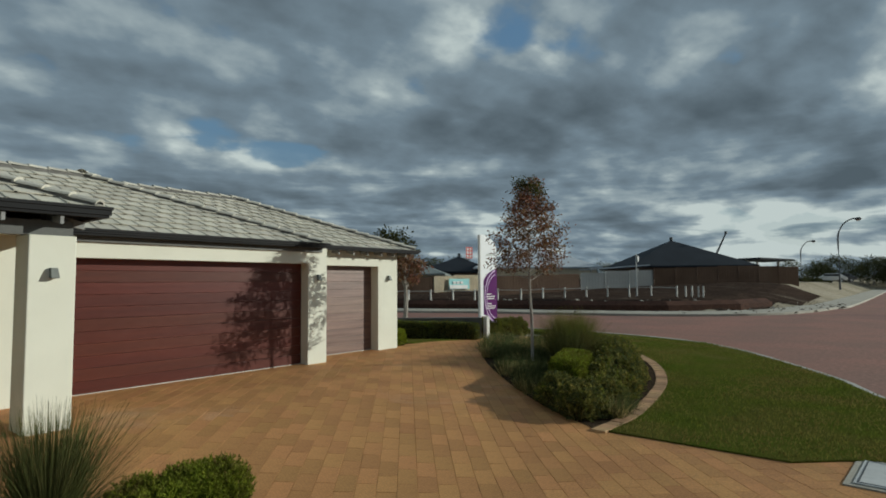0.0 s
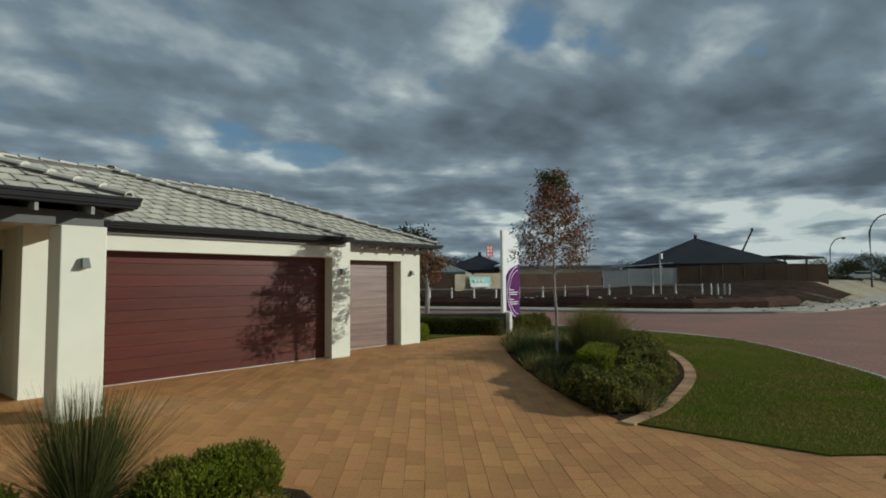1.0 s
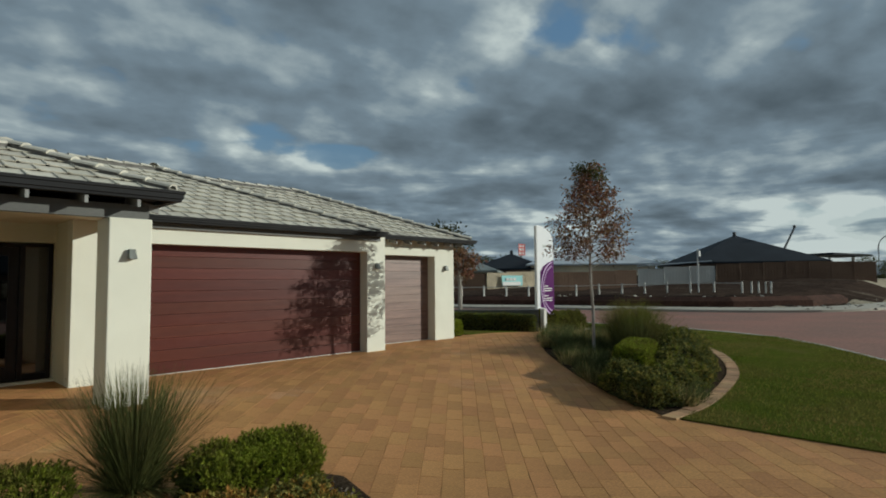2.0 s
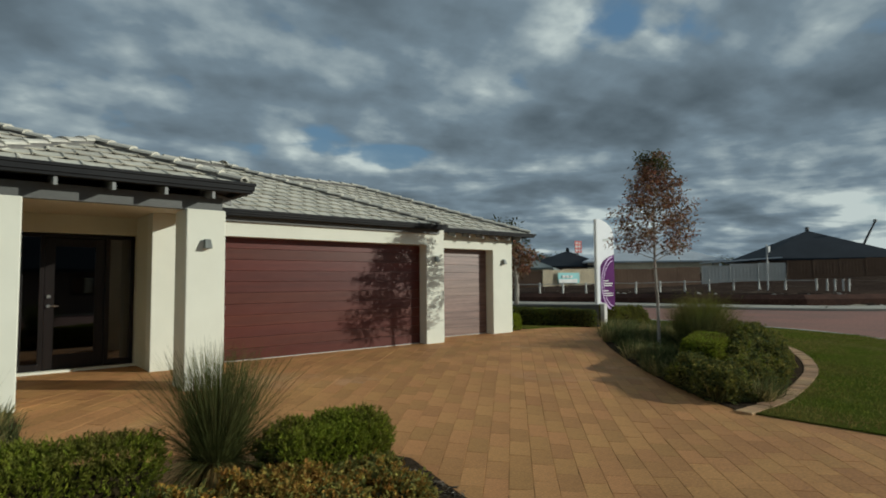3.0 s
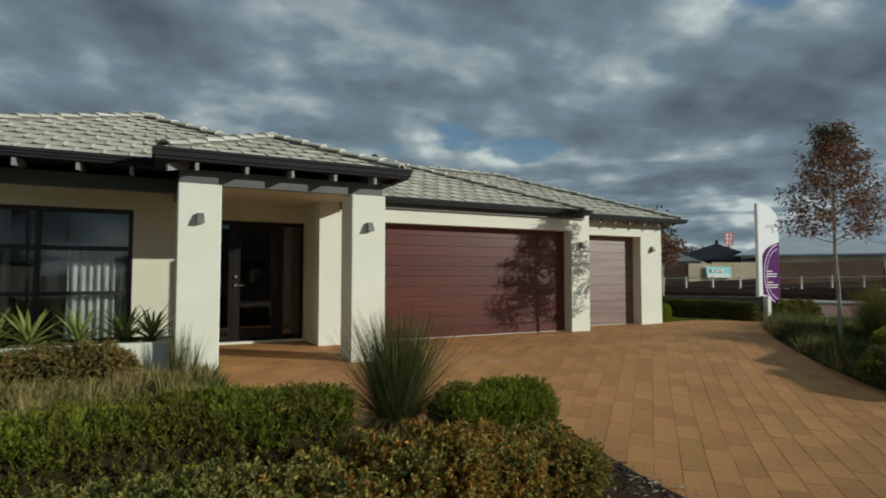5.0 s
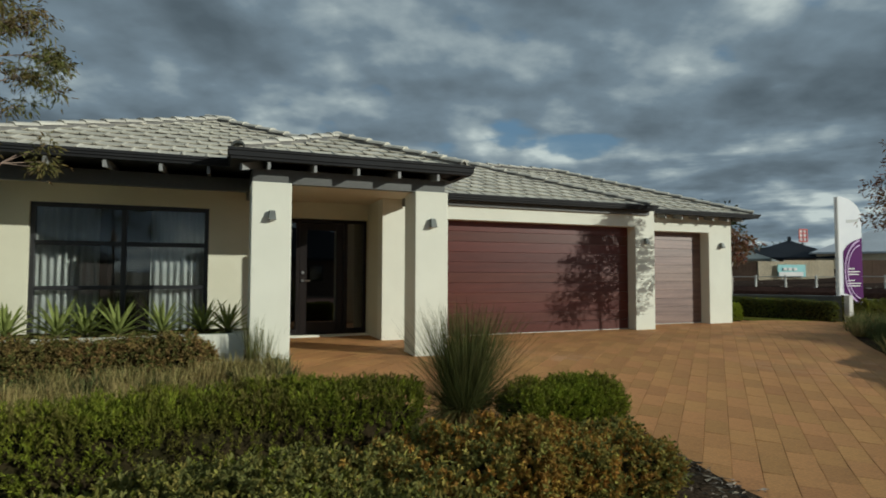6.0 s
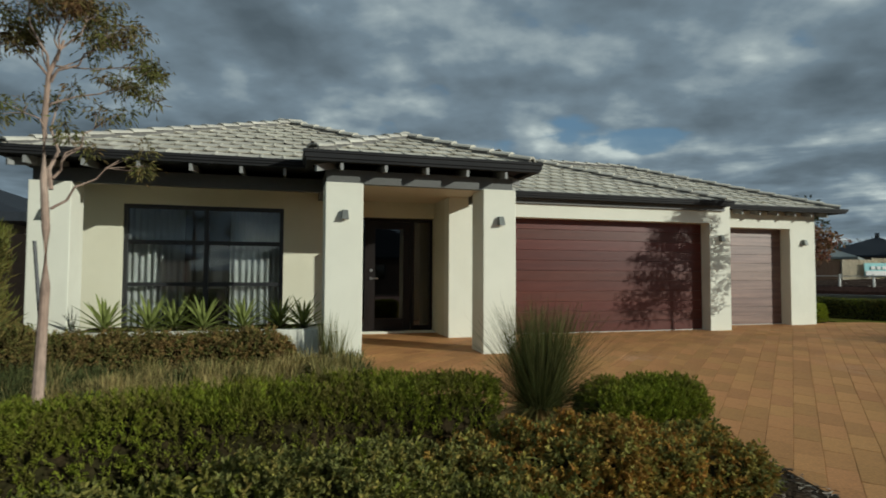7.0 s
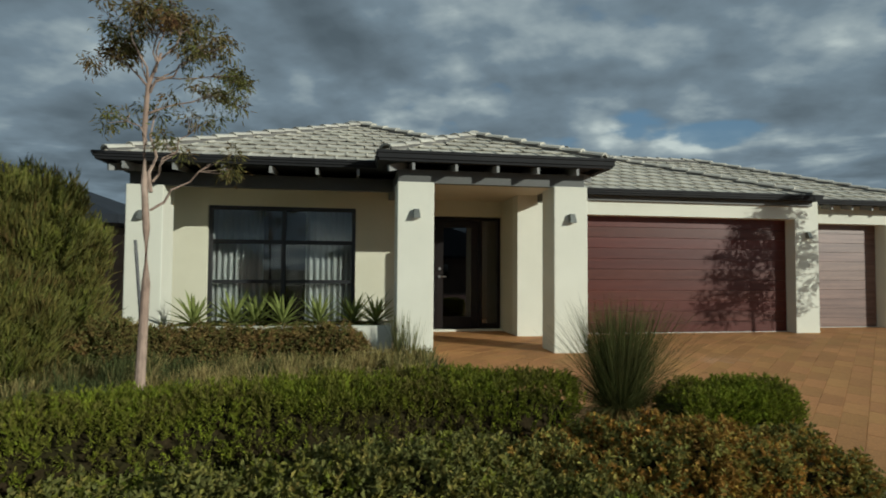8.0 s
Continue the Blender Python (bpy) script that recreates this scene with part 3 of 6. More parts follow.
def wall_lamp(x, y, z):
    """An up-and-down lamp: back plate, a wedge hood and a lens."""
    top = thing("wall_lamp", (x, y, z), "small galvanised wedge-shaped wall lamp on white render", "wall lamp", "wall lamps")
    part("back_plate", boxed(x - 0.04, x + 0.04, y - 0.012, y - 0.001, z - 0.06, z + 0.06, 0.003), LAMP_METAL, top)
    bm = bmesh.new()
    pts = [(-0.045, 0.0, 0.075), (0.045, 0.0, 0.075), (0.045, -0.05, 0.075), (-0.045, -0.05, 0.075), (-0.058, 0.0, -0.075), (0.058, 0.0, -0.075), (0.058, -0.105, -0.075), (-0.058, -0.105, -0.075)]
    v = [bm.verts.new((x + a * 0.82, y - 0.012 + b * 0.85, z + c * 0.82)) for a, b, c in pts]
    for f in ((0, 1, 2, 3), (4, 7, 6, 5), (3, 2, 6, 7), (0, 3, 7, 4), (1, 5, 6, 2), (0, 4, 5, 1)):
        bm.faces.new([v[i] for i in f])
    bmesh.ops.recalc_face_normals(bm, faces=bm.faces)
    bmesh.ops.bevel(bm, geom=bm.edges[:], offset=0.004, segments=1, affect="EDGES")
    part("hood", bm, LAMP_METAL, top)
    part("lens", boxed(x - 0.032, x + 0.032, y - 0.085, y - 0.02, z - 0.068, z - 0.0625), SIGN_WHITE, top, "frosted lens")


for x, y, z in ((0.20, FRONT, 1.90), (2.41, FRONT, 1.88), (-3.60, 8.97, 1.90), (7.96, GARAGE, 1.86), (10.80, GARAGE_B, 1.86)):
    wall_lamp(x, y, z)
part("downlight", tube(bmesh.new(), [(1.0, 8.75, 2.462), (1.0, 8.75, 2.472)], [0.045, 0.05], 16), STEEL, house, "recessed steel downlight")

# ---- roof tiles: pieces of the front slopes ----
TILE_W, TILE_L = 0.30, 0.335
COS = 1 / math.sqrt(1 + PITCH * PITCH)
SIN = PITCH * COS
ACROSS = ((0.0, -0.004), (0.02, 0.019), (0.08, 0.021), (0.15, 0.008), (0.50, 0.003), (0.85, 0.005), (1.0, 0.008))


def tile_points(low_u, top_u, v):
    """Points of one tile over a slope: u along the eave, v up the slope, w off it; the lower edge is proud and open beneath."""
    low = [(low_u[0] + a * (low_u[1] - low_u[0]), v - 0.035, h + 0.027) for a, h in ACROSS]
    top = [(top_u[0] + a * (top_u[1] - top_u[0]), v + TILE_L, h * 0.9) for a, h in ACROSS]
    lip = [(p[0], v - 0.030, p[2] - 0.016) for p in low]
    back = [(p[0], v + 0.10, p[2] - 0.030) for p in low]
    k = len(ACROSS)
    faces = [(i, i + 1, k + i + 1, k + i) for i in range(k - 1)] + [(2 * k + i, 2 * k + i + 1, i + 1, i) for i in range(k - 1)]
    faces += [(3 * k + i, 3 * k + i + 1, 2 * k + i + 1, 2 * k + i) for i in range(k - 1)]
    return low + top + lip + back, faces


pts, fcs = tile_points((0.003, TILE_W - 0.003), (0.003, TILE_W - 0.003), 0.0)
TILE_MESH = mesh_data("tile", [(a, b * COS - c * SIN, b * SIN + c * COS) for a, b, c in pts], fcs, TILE)


def tile_slope(name, side, singles, budget):
    """Tiles one slope of a hip roof; singles: the plan rectangle in which tiles are pieces of their own."""
    x0, x1, y0, y1 = ROOFS[name]
    wide, deep = (x1 - x0, y1 - y0) if side in "SN" else (y1 - y0, x1 - x0)
    half = min(wide, deep) / 2
    to_world = {
        "S": lambda u, d, z: (x0 + u, y0 + d, z), "N": lambda u, d, z: (x1 - u, y1 - d, z),
        "E": lambda u, d, z: (x1 - d, y0 + u, z), "W": lambda u, d, z: (x0 + d, y1 - u, z)}[side]
    verts, faces = [], []
    for r in range(int(half / COS / TILE_L) + 1):
        v = r * TILE_L
        d = (v + TILE_L * 0.45) * COS
        if d > half:
            break
        lo, hi = d, wide - d
        for c in range(-1, int(wide / TILE_W) + 2):
            u0, u1 = (c + 0.5 * (r % 2)) * TILE_W, (c + 1 + 0.5 * (r % 2)) * TILE_W
            low_u = [min(max(k, v * COS), wide - v * COS) for k in (u0, u1)]
            edge = min((v + TILE_L) * COS, half)
            top_u = [min(max(k, edge), wide - edge) for k in (u0, u1)]
            if low_u[1] - low_u[0] < 0.02:
                continue
            whole = min(low_u[1] - low_u[0], top_u[1] - top_u[0]) > TILE_W - 0.001
            u0, u1 = max(u0, lo), min(u1, hi)
            mid = to_world((u0 + u1) / 2, d, 0)
            own = roof_height(name, mid[0], mid[1])
            if any(roof_height(o, mid[0], mid[1]) > own + 0.05 for o in ROOFS if o != name):
                continue
            if budget[0] > 0 and side == "S" and whole and singles[0] < mid[0] < singles[1]:
                ob = new("tile", TILE_MESH)
                attach(ob, roof)
                ob.location = (x0 + u0, y0 + v * COS, EAVES[name] + v * SIN - 0.005)
                ob.rotation_euler = (random.uniform(-0.004, 0.004), random.uniform(-0.005, 0.005), random.uniform(-0.004, 0.004))
                budget[0] -= 1
                continue
            p, f = tile_points((low_u[0] + 0.003, low_u[1] - 0.003), (top_u[0] + 0.003, top_u[1] - 0.003), v)
            base = len(verts)
            wob = random.uniform(-0.004, 0.004)
            verts += [to_world(a, b * COS - c2 * SIN, EAVES[name] - 0.005 + wob + b * SIN + c2 * COS) for a, b, c2 in p]
            faces += [[base + i for i in q] for q in f]
    if verts:
        tagged(part("tile_field", mesh_data("tile_field", verts, faces, TILES), None, roof), kind="stuff")


left = [290]
tile_slope("porch", "S", (-9, 9), left)
tile_slope("garage", "S", (2.9, 6.4), left)
for key in ROOFS:
    for side in "SNEW":
        if (key, side) not in (("porch", "S"), ("garage", "S")):
            tile_slope(key, side, (99, 99), left)

# ridge and hip caps
bm = bmesh.new()
ring = []
CREST = ((0.112, 0.012), (0.100, 0.040), (0.055, 0.066), (0.0, 0.076), (-0.055, 0.066), (-0.100, 0.040), (-0.112, 0.012))
for v, k, lift in ((0.0, 1.0, 0.022), (0.0, 0.84, 0.004), (0.37, 0.88, 0.0), (0.37, 0.72, -0.01)):
    ring.append([bm.verts.new((x * k, v, z * k + lift)) for x, z in CREST])
for k in range(6):
    bm.faces.new((ring[0][k], ring[0][k + 1], ring[2][k + 1], ring[2][k]))
    bm.faces.new((ring[1][k], ring[1][k + 1], ring[0][k + 1], ring[0][k]))
bmesh.ops.recalc_face_normals(bm, faces=bm.faces)
CAP_MESH = mesh_of(bm, "ridge_cap", CAP)


def caps(a, b, name):
    a, b = Vector(a), Vector(b)
    n = int((b - a).length / 0.33)
    d = (b - a).normalized()
    right = d.cross(Vector((0, 0, 1))).normalized()
    turn = Matrix((right, d, right.cross(d))).transposed().to_4x4()
    shown = [k for k in range(n + 1) if not any(roof_height(o, *(a + d * k * 0.33).xy) > roof_height(name, *(a + d * k * 0.33).xy) + 0.06 for o in ROOFS if o != name)]
    # a strip added under the caps, coloured dark for the shade along the hip
    if shown:
        last = min(shown[-1] * 0.33 + 0.33, (b - a).length)
        up = right.cross(d)
        bm = bmesh.new()
        ends = [bm.verts.new(p + right * u + up * v) for p in (a + d * (shown[0] * 0.33 + 0.02), a + d * last) for u, v in ((-0.092, -0.05), (-0.085, 0.034), (0.085, 0.034), (0.092, -0.05))]
        bmesh.ops.convex_hull(bm, input=ends)
        part("shade_strip", bm, CAP_SHADE, roof, "dark strip under the ridge caps, their shade put into its colour")
    for i in range(n + 1):
        p = a + d * min(i * 0.33, (b - a).length - 0.1)
        if any(roof_height(o, p.x, p.y) > roof_height(name, p.x, p.y) + 0.06 for o in ROOFS if o != name):
            continue
        ob = new("ridge_cap", CAP_MESH)
        attach(ob, roof)
        ob.matrix_basis = Matrix.Translation(p + Vector((0, 0, 0.012 + random.uniform(-0.004, 0.004)))) @ turn @ pose(0, 0, 0, random.uniform(-0.8, 0.8), random.uniform(-2, 2), random.uniform(-0.8, 0.8))


for key, (x0, x1, y0, y1) in ROOFS.items():
    h = min(x1 - x0, y1 - y0) / 2
    eave = EAVES[key]
    top = eave + PITCH * h
    a, b = ((x0 + h, (y0 + y1) / 2, top), (x1 - h, (y0 + y1) / 2, top)) if x1 - x0 >= y1 - y0 else (((x0 + x1) / 2, y0 + h, top), ((x0 + x1) / 2, y1 - h, top))
    wide = x1 - x0 >= y1 - y0
    caps((x0, y0, eave), a, key)
    caps((x1, y0, eave), b if wide else a, key)
    caps((x0, y1, eave), a if wide else b, key)
    caps((x1, y1, eave), b, key)
    if (Vector(a) - Vector(b)).length > 0.3:
        caps(a, b, key)

# ---- ground, road, lawn, driveway ----
NEAR_KERB = smoothed([(-60, -5.5), (-20, -5.2), (2, -4.8), (8.5, -2.6), (11, -0.75), (12.72, 0.28), (14.4, 0.95), (16.56, 2.2), (18.7, 3.6), (20.3, 5.1), (21.4, 7.0), (22.0, 9.4), (22.4, 14), (22.6, 22), (22.6, 90)], 5)
FAR_KERB = smoothed([(29.6, 90), (29.8, 40), (30.3, 28), (32.6, 22.6), (33.8, 16.8), (36.0, 10.2), (41, 5.6), (50, 3.6), (62, 2.6), (140, 1.0)], 5)
LOT_LINE = [(31.8, 90), (31.9, 40), (32.6, 29.5), (35.2, 23.6), (36.6, 17.6), (39.0, 12.0), (44, 8.6), (49.5, 7.5)]


def beyond(x, y):
    """How far a place lies past the far kerb, roughly."""
    best = 1e9
    for (ax, ay), (bx, by) in zip(FAR_KERB[::3], FAR_KERB[3::3]):
        dx, dy = bx - ax, by - ay
        t = clamp01(((x - ax) * dx + (y - ay) * dy) / (dx * dx + dy * dy))
        px, py = x - ax - t * dx, y - ay - t * dy
        d = math.hypot(px, py)
        if d < abs(best):
            best = d if dx * py - dy * px > 0 else -d
    return best


def terrain(x, y):
    """The bare ground under everything, to the horizon."""
    if x < 28 and y > -6:
        return min(lie(x, y) - 0.10, -0.1 if y > 8 else 9) if x < 23 else -0.56
    d = beyond(x, y) if x < 150 and abs(y) < 95 else 60
    if d < 2.4:
        return -0.56 if d < 0.5 else -0.46
    walled = -0.46 + 0.76 * clamp01((d - 4.0) / 1.5)
    bare = -0.40 + (0.70 + 1.0 * clamp01((x - 52) / 14)) * clamp01((d - 2.4) / 4.5)
    k = clamp01((x - 46) / 5)
    return walled * (1 - k) + bare * k + 0.85 * clamp01((d - 4) / 26) + 0.06 * noise.noise((x * 0.4, y * 0.4, 0.3))


xs = [-3000, -800, -200, -80] + list(range(-40, -12, 7)) + [i * 1.5 - 12 for i in range(94)] + [140, 170, 230, 400, 1000, 3000]
ys = [-3000, -800, -200, -80, -40, -25] + [i * 1.5 - 15 for i in range(74)] + [110, 150, 250, 600, 3000]
verts = [(x, y, terrain(x, y)) for y in ys for x in xs]
w = len(xs)
faces = [(j * w + i, j * w + i + 1, j * w + w + i + 1, j * w + w + i) for j in range(len(ys) - 1) for i in range(w - 1)]
ground = part("ground", mesh_data("ground", verts, faces, EARTH), None)
tagged(ground, "bare sandy ground with sparse weeds", "ground", kind="structure")

# dark churned soil of the vacant lot
verts, faces, at = [], [], {}
for j in range(len(ys) - 1):
    for i in range(len(xs) - 1):
        if 30 < xs[i] < 84 and (xs[i] < 68 or ys[j] > 10) and -2 < ys[j] < 62 and all(2.7 < beyond(xs[i + a], ys[j + b]) < 34 for a in (0, 1) for b in (0, 1)):
            quad = []
            for a, b in ((0, 0), (1, 0), (1, 1), (0, 1)):
                key = (i + a, j + b)
                if key not in at:
                    at[key] = len(verts)
                    verts.append((xs[i + a], ys[j + b], terrain(xs[i + a], ys[j + b]) + 0.035))
                quad.append(at[key])
            faces.append(quad)
tagged(part("lot_soil", mesh_data("lot_soil", verts, faces, RUBBLE), None), "dark churned topsoil of a vacant lot", "soil", kind="structure")

road_outline = NEAR_KERB + FAR_KERB + [(140, -16), (-60, -16)]
tagged(part("road", prism(bmesh.new(), road_outline, -0.75, -0.43), ROAD), "dusty red block-paved road", "road", kind="structure")


def strip(line, width, z0, z1, rise=0.0):
    """A band laid along a line, to its left by width."""
    bm = bmesh.new()
    rows = []
    for i, (x, y) in enumerate(line):
        a, b = Vector(line[max(i - 1, 0)]), Vector(line[min(i + 1, len(line) - 1)])
        d = (b - a).normalized()
        o = Vector((-d.y, d.x)) * width
        za = z1(x, y) if callable(z1) else z1
        rows.append([bm.verts.new(p) for p in ((x, y, z0), (x, y, za - 0.02), (x + o.x * 0.12, y + o.y * 0.12, za), (x + o.x, y + o.y, za + rise), (x + o.x, y + o.y, z0))])
    for r0, r1 in zip(rows, rows[1:]):
        for k in range(4):
            bm.faces.new((r0[k], r0[k + 1], r1[k + 1], r1[k]))
    bmesh.ops.recalc_face_normals(bm, faces=bm.faces)
    return bm


tagged(part("kerb", strip(NEAR_KERB, 0.22, -0.6, -0.322), KERB), "grey concrete kerb beside the lawn", "kerb", kind="structure")
tagged(part("kerb", strip(FAR_KERB, 0.35, -0.6, -0.28), CONCRETE), "pale concrete kerb across the road", "kerb", kind="structure")
tagged(part("footpath", strip([(x + 0.4, y + 0.2) for x, y in FAR_KERB], 2.2, -0.7, -0.29, 0.05), CONCRETE), "pale concrete footpath along the vacant lot", "footpath", kind="structure")
tagged(part("retaining_edge", strip(LOT_LINE, 0.5, -0.6, 0.12, 0.25), RETAIN), "low dark brown retaining edge of the vacant lot", "retaining wall", kind="structure")

# rubble and soil heaps along the far path


def rubble(count, mat, label, near, far):
    """Flat broken lumps strewn beside the far kerb."""
    verts, faces = [], []
    for i in range(count):
        x, y = FAR_KERB[int(random.uniform(8, len(FAR_KERB) - 6))]
        o = random.uniform(near, far)
        x, y = x + o * 0.9 + random.uniform(-1.5, 1.5), y + o * 0.35 + random.uniform(-1.5, 1.5)
        s = random.uniform(0.05, 0.26)
        b = len(verts)
        z = max(terrain(x, y), -0.28) + 0.06
        for a in range(5):
            verts.append((x + s * math.cos(a * 1.26 + i) * random.uniform(0.6, 1.3), y + s * math.sin(a * 1.26 + i) * random.uniform(0.6, 1.3), z - 0.12))
        verts.append((x + random.uniform(-0.3, 0.3) * s, y, z - 0.05 + s * random.uniform(0.1, 0.35)))
        faces += [(b + a, b + (a + 1) % 5, b + 5) for a in range(5)]
    tagged(part("rubble", mesh_data("rubble", verts, faces, mat), None), label, "rubble", kind="stuff")


rubble(420, RUBBLE, "scattered dark soil clods and rubble by the path", 1.6, 7.5)
rubble(150, CONCRETE, "scattered pale broken concrete on the churned soil", 3.0, 9.0)

STRIP_OUT = smoothed([(7.60, 3.22), (8.5, 3.18), (9.4, 3.27), (10.6, 3.46), (11.85, 3.74), (13.2, 4.24), (14.5, 4.95), (15.9, 6.1), (17.2, 7.6), (18.6, 9.3)], 5)
STRIP_IN = []
for (ax, ay), (bx, by) in zip(STRIP_OUT, STRIP_OUT[1:] + [(2 * STRIP_OUT[-1][0] - STRIP_OUT[-2][0], 2 * STRIP_OUT[-1][1] - STRIP_OUT[-2][1])]):
    k = 0.23 / math.hypot(bx - ax, by - ay)
    STRIP_IN.append((ax - (by - ay) * k, ay + (bx - ax) * k))
BED_DRIVE = smoothed([(7.75, 3.60), (8.1, 4.3), (8.9, 5.45), (9.8, 6.5), (10.7, 7.4), (12.0, 8.4), (13.6, 9.3), (15.5, 9.75), (18.3, 9.9)], 4)
lawn_outline = STRIP_OUT + [(20.2, 11.0), (22.35, 14.0), (21.95, 9.4), (21.35, 7.0), (20.2, 5.15), (18.6, 3.7), (16.5, 2.32), (14.35, 1.08), (12.66, 0.42), (11.0, -0.6), (9.4, -1.5), (8.45, -0.6), (8.2, 0.24), (8.02, 0.58), (7.57, 1.07)]
bm = prism(bmesh.new(), lawn_outline, lambda x, y: lie(x, y) - 0.3, lambda x, y: lie(x, y) + 0.02)
tagged(part("lawn", bm, TURF), "mown green lawn with straw patches", "lawn", kind="structure")
bed_outline = STRIP_IN + list(reversed(BED_DRIVE))
tagged(part("garden_bed", prism(bmesh.new(), bed_outline, lambda x, y: lie(x, y) - 0.3, lambda x, y: lie(x, y) + 0.01), SOIL), "dark mulched garden bed beside the driveway", "garden bed", kind="structure")
front_bed = [(-7.5, 2.0), (2.86, 2.0), (2.98, 3.47), (3.07, 3.98), (3.18, 4.55), (2.9, 4.98), (0.45, 5.12), (0.42, 8.0), (-0.05, 8.02), (-0.05, 10.14), (-7.5, 10.14)]
tagged(part("garden_bed", prism(bmesh.new(), front_bed, lambda x, y: lie(x, y) - 0.3, lambda x, y: lie(x, y) + 0.012), SOIL), "dark mulched garden bed before the house", "garden bed", kind="structure")

# edging pavers round the bed
BRICK = boxed(-0.096, 0.096, -0.11, 0.11, -0.05, 0.0, 0.006)
BRICK = mesh_of(BRICK, "edging_brick", EDGER)
edging = thing("garden_edging", (9.4, 3.4, -0.3), "curved edging of sandy pavers round the garden bed", "edging", kind="structure")
line = [((a[0] + b[0]) / 2, (a[1] + b[1]) / 2) for a, b in zip(STRIP_OUT, STRIP_IN)]
walked = 0.0
for a, b in zip(line, line[1:]):
    a, b = Vector(a), Vector(b)
    d = (b - a).normalized()
    while walked < (b - a).length:
        p = a + d * walked
        ob = attach(new("brick", BRICK), edging)
        ob.location = (p.x, p.y, lie(p.x, p.y) + 0.028 + random.uniform(-0.004, 0.004))
        ob.rotation_euler = (random.uniform(-0.01, 0.01), random.uniform(-0.01, 0.01), math.atan2(d.y, d.x) + random.uniform(-0.02, 0.02))
        walked += 0.20
    walked -= (b - a).length

# the driveway: sand bed, then pavers laid on the diagonal
drive_outline = [(0.45, 10.94), (0.42, 8.0), (0.45, 5.12), (2.9, 4.98), (3.18, 4.55), (3.07, 3.98), (2.98, 3.47), (2.86, 2.0), (2.6, -1.0), (2.4, -4.4), (8.3, -2.6), (9.4, -1.5), (8.45, -0.6), (8.2, 0.24), (8.02, 0.58), (7.57, 1.07), (7.58, 3.25)] + BED_DRIVE + [(20.2, 10.4), (18.0, 10.3), (16.4, 10.35), (15.04, 10.5), (13.5, 10.7), (12.1, 10.85), (11.9, 11.08), (11.13, 10.9), (8.2, 10.9), (2.3, 10.94)]
drive = part("driveway", prism(bmesh.new(), drive_outline, lambda x, y: lie(x, y) - 0.25, lambda x, y: lie(x, y) - 0.035), SAND)
tagged(drive, "terracotta paved driveway laid in a diagonal bond", "driveway", kind="structure")
PW, PL, GAP = 0.205, 0.41, 0.0009
bm = bmesh.new()
e = 0.0026
hx, hy = PL / 2 - GAP, PW / 2 - GAP
v = [bm.verts.new(p) for p in [(-hx, -hy, -0.03), (hx, -hy, -0.03), (hx, hy, -0.03), (-hx, hy, -0.03), (-hx, -hy, -e), (hx, -hy, -e), (hx, hy, -e), (-hx, hy, -e), (-hx + e, -hy + e, 0), (hx - e, -hy + e, 0), (hx - e, hy - e, 0), (-hx + e, hy - e, 0)]]
for k in range(4):
    n = (k + 1) % 4
    bm.faces.new((v[k], v[n], v[4 + n], v[4 + k]))
    bm.faces.new((v[4 + k], v[4 + n], v[8 + n], v[8 + k]))
bm.faces.new(v[8:12])
PAVER_MESH = mesh_of(bm, "paver", PAVER)


def clipped(poly, quad):
    """The part of a plan outline inside a convex four-sided piece."""
    out = poly
    for (ax, ay), (bx, by) in zip(quad, quad[1:] + quad[:1]):
        src, out = out, []
        side = [(bx - ax) * (y - ay) - (by - ay) * (x - ax) for x, y in src]
        for i, (p, q) in enumerate(zip(src, src[1:] + src[:1])):
            s0, s1 = side[i], side[(i + 1) % len(src)]
            if s0 >= 0:
                out.append(p)
            if (s0 >= 0) != (s1 >= 0):
                t = s0 / (s0 - s1)
                out.append((p[0] + (q[0] - p[0]) * t, p[1] + (q[1] - p[1]) * t))
        if len(out) < 3:
            return []
    return out


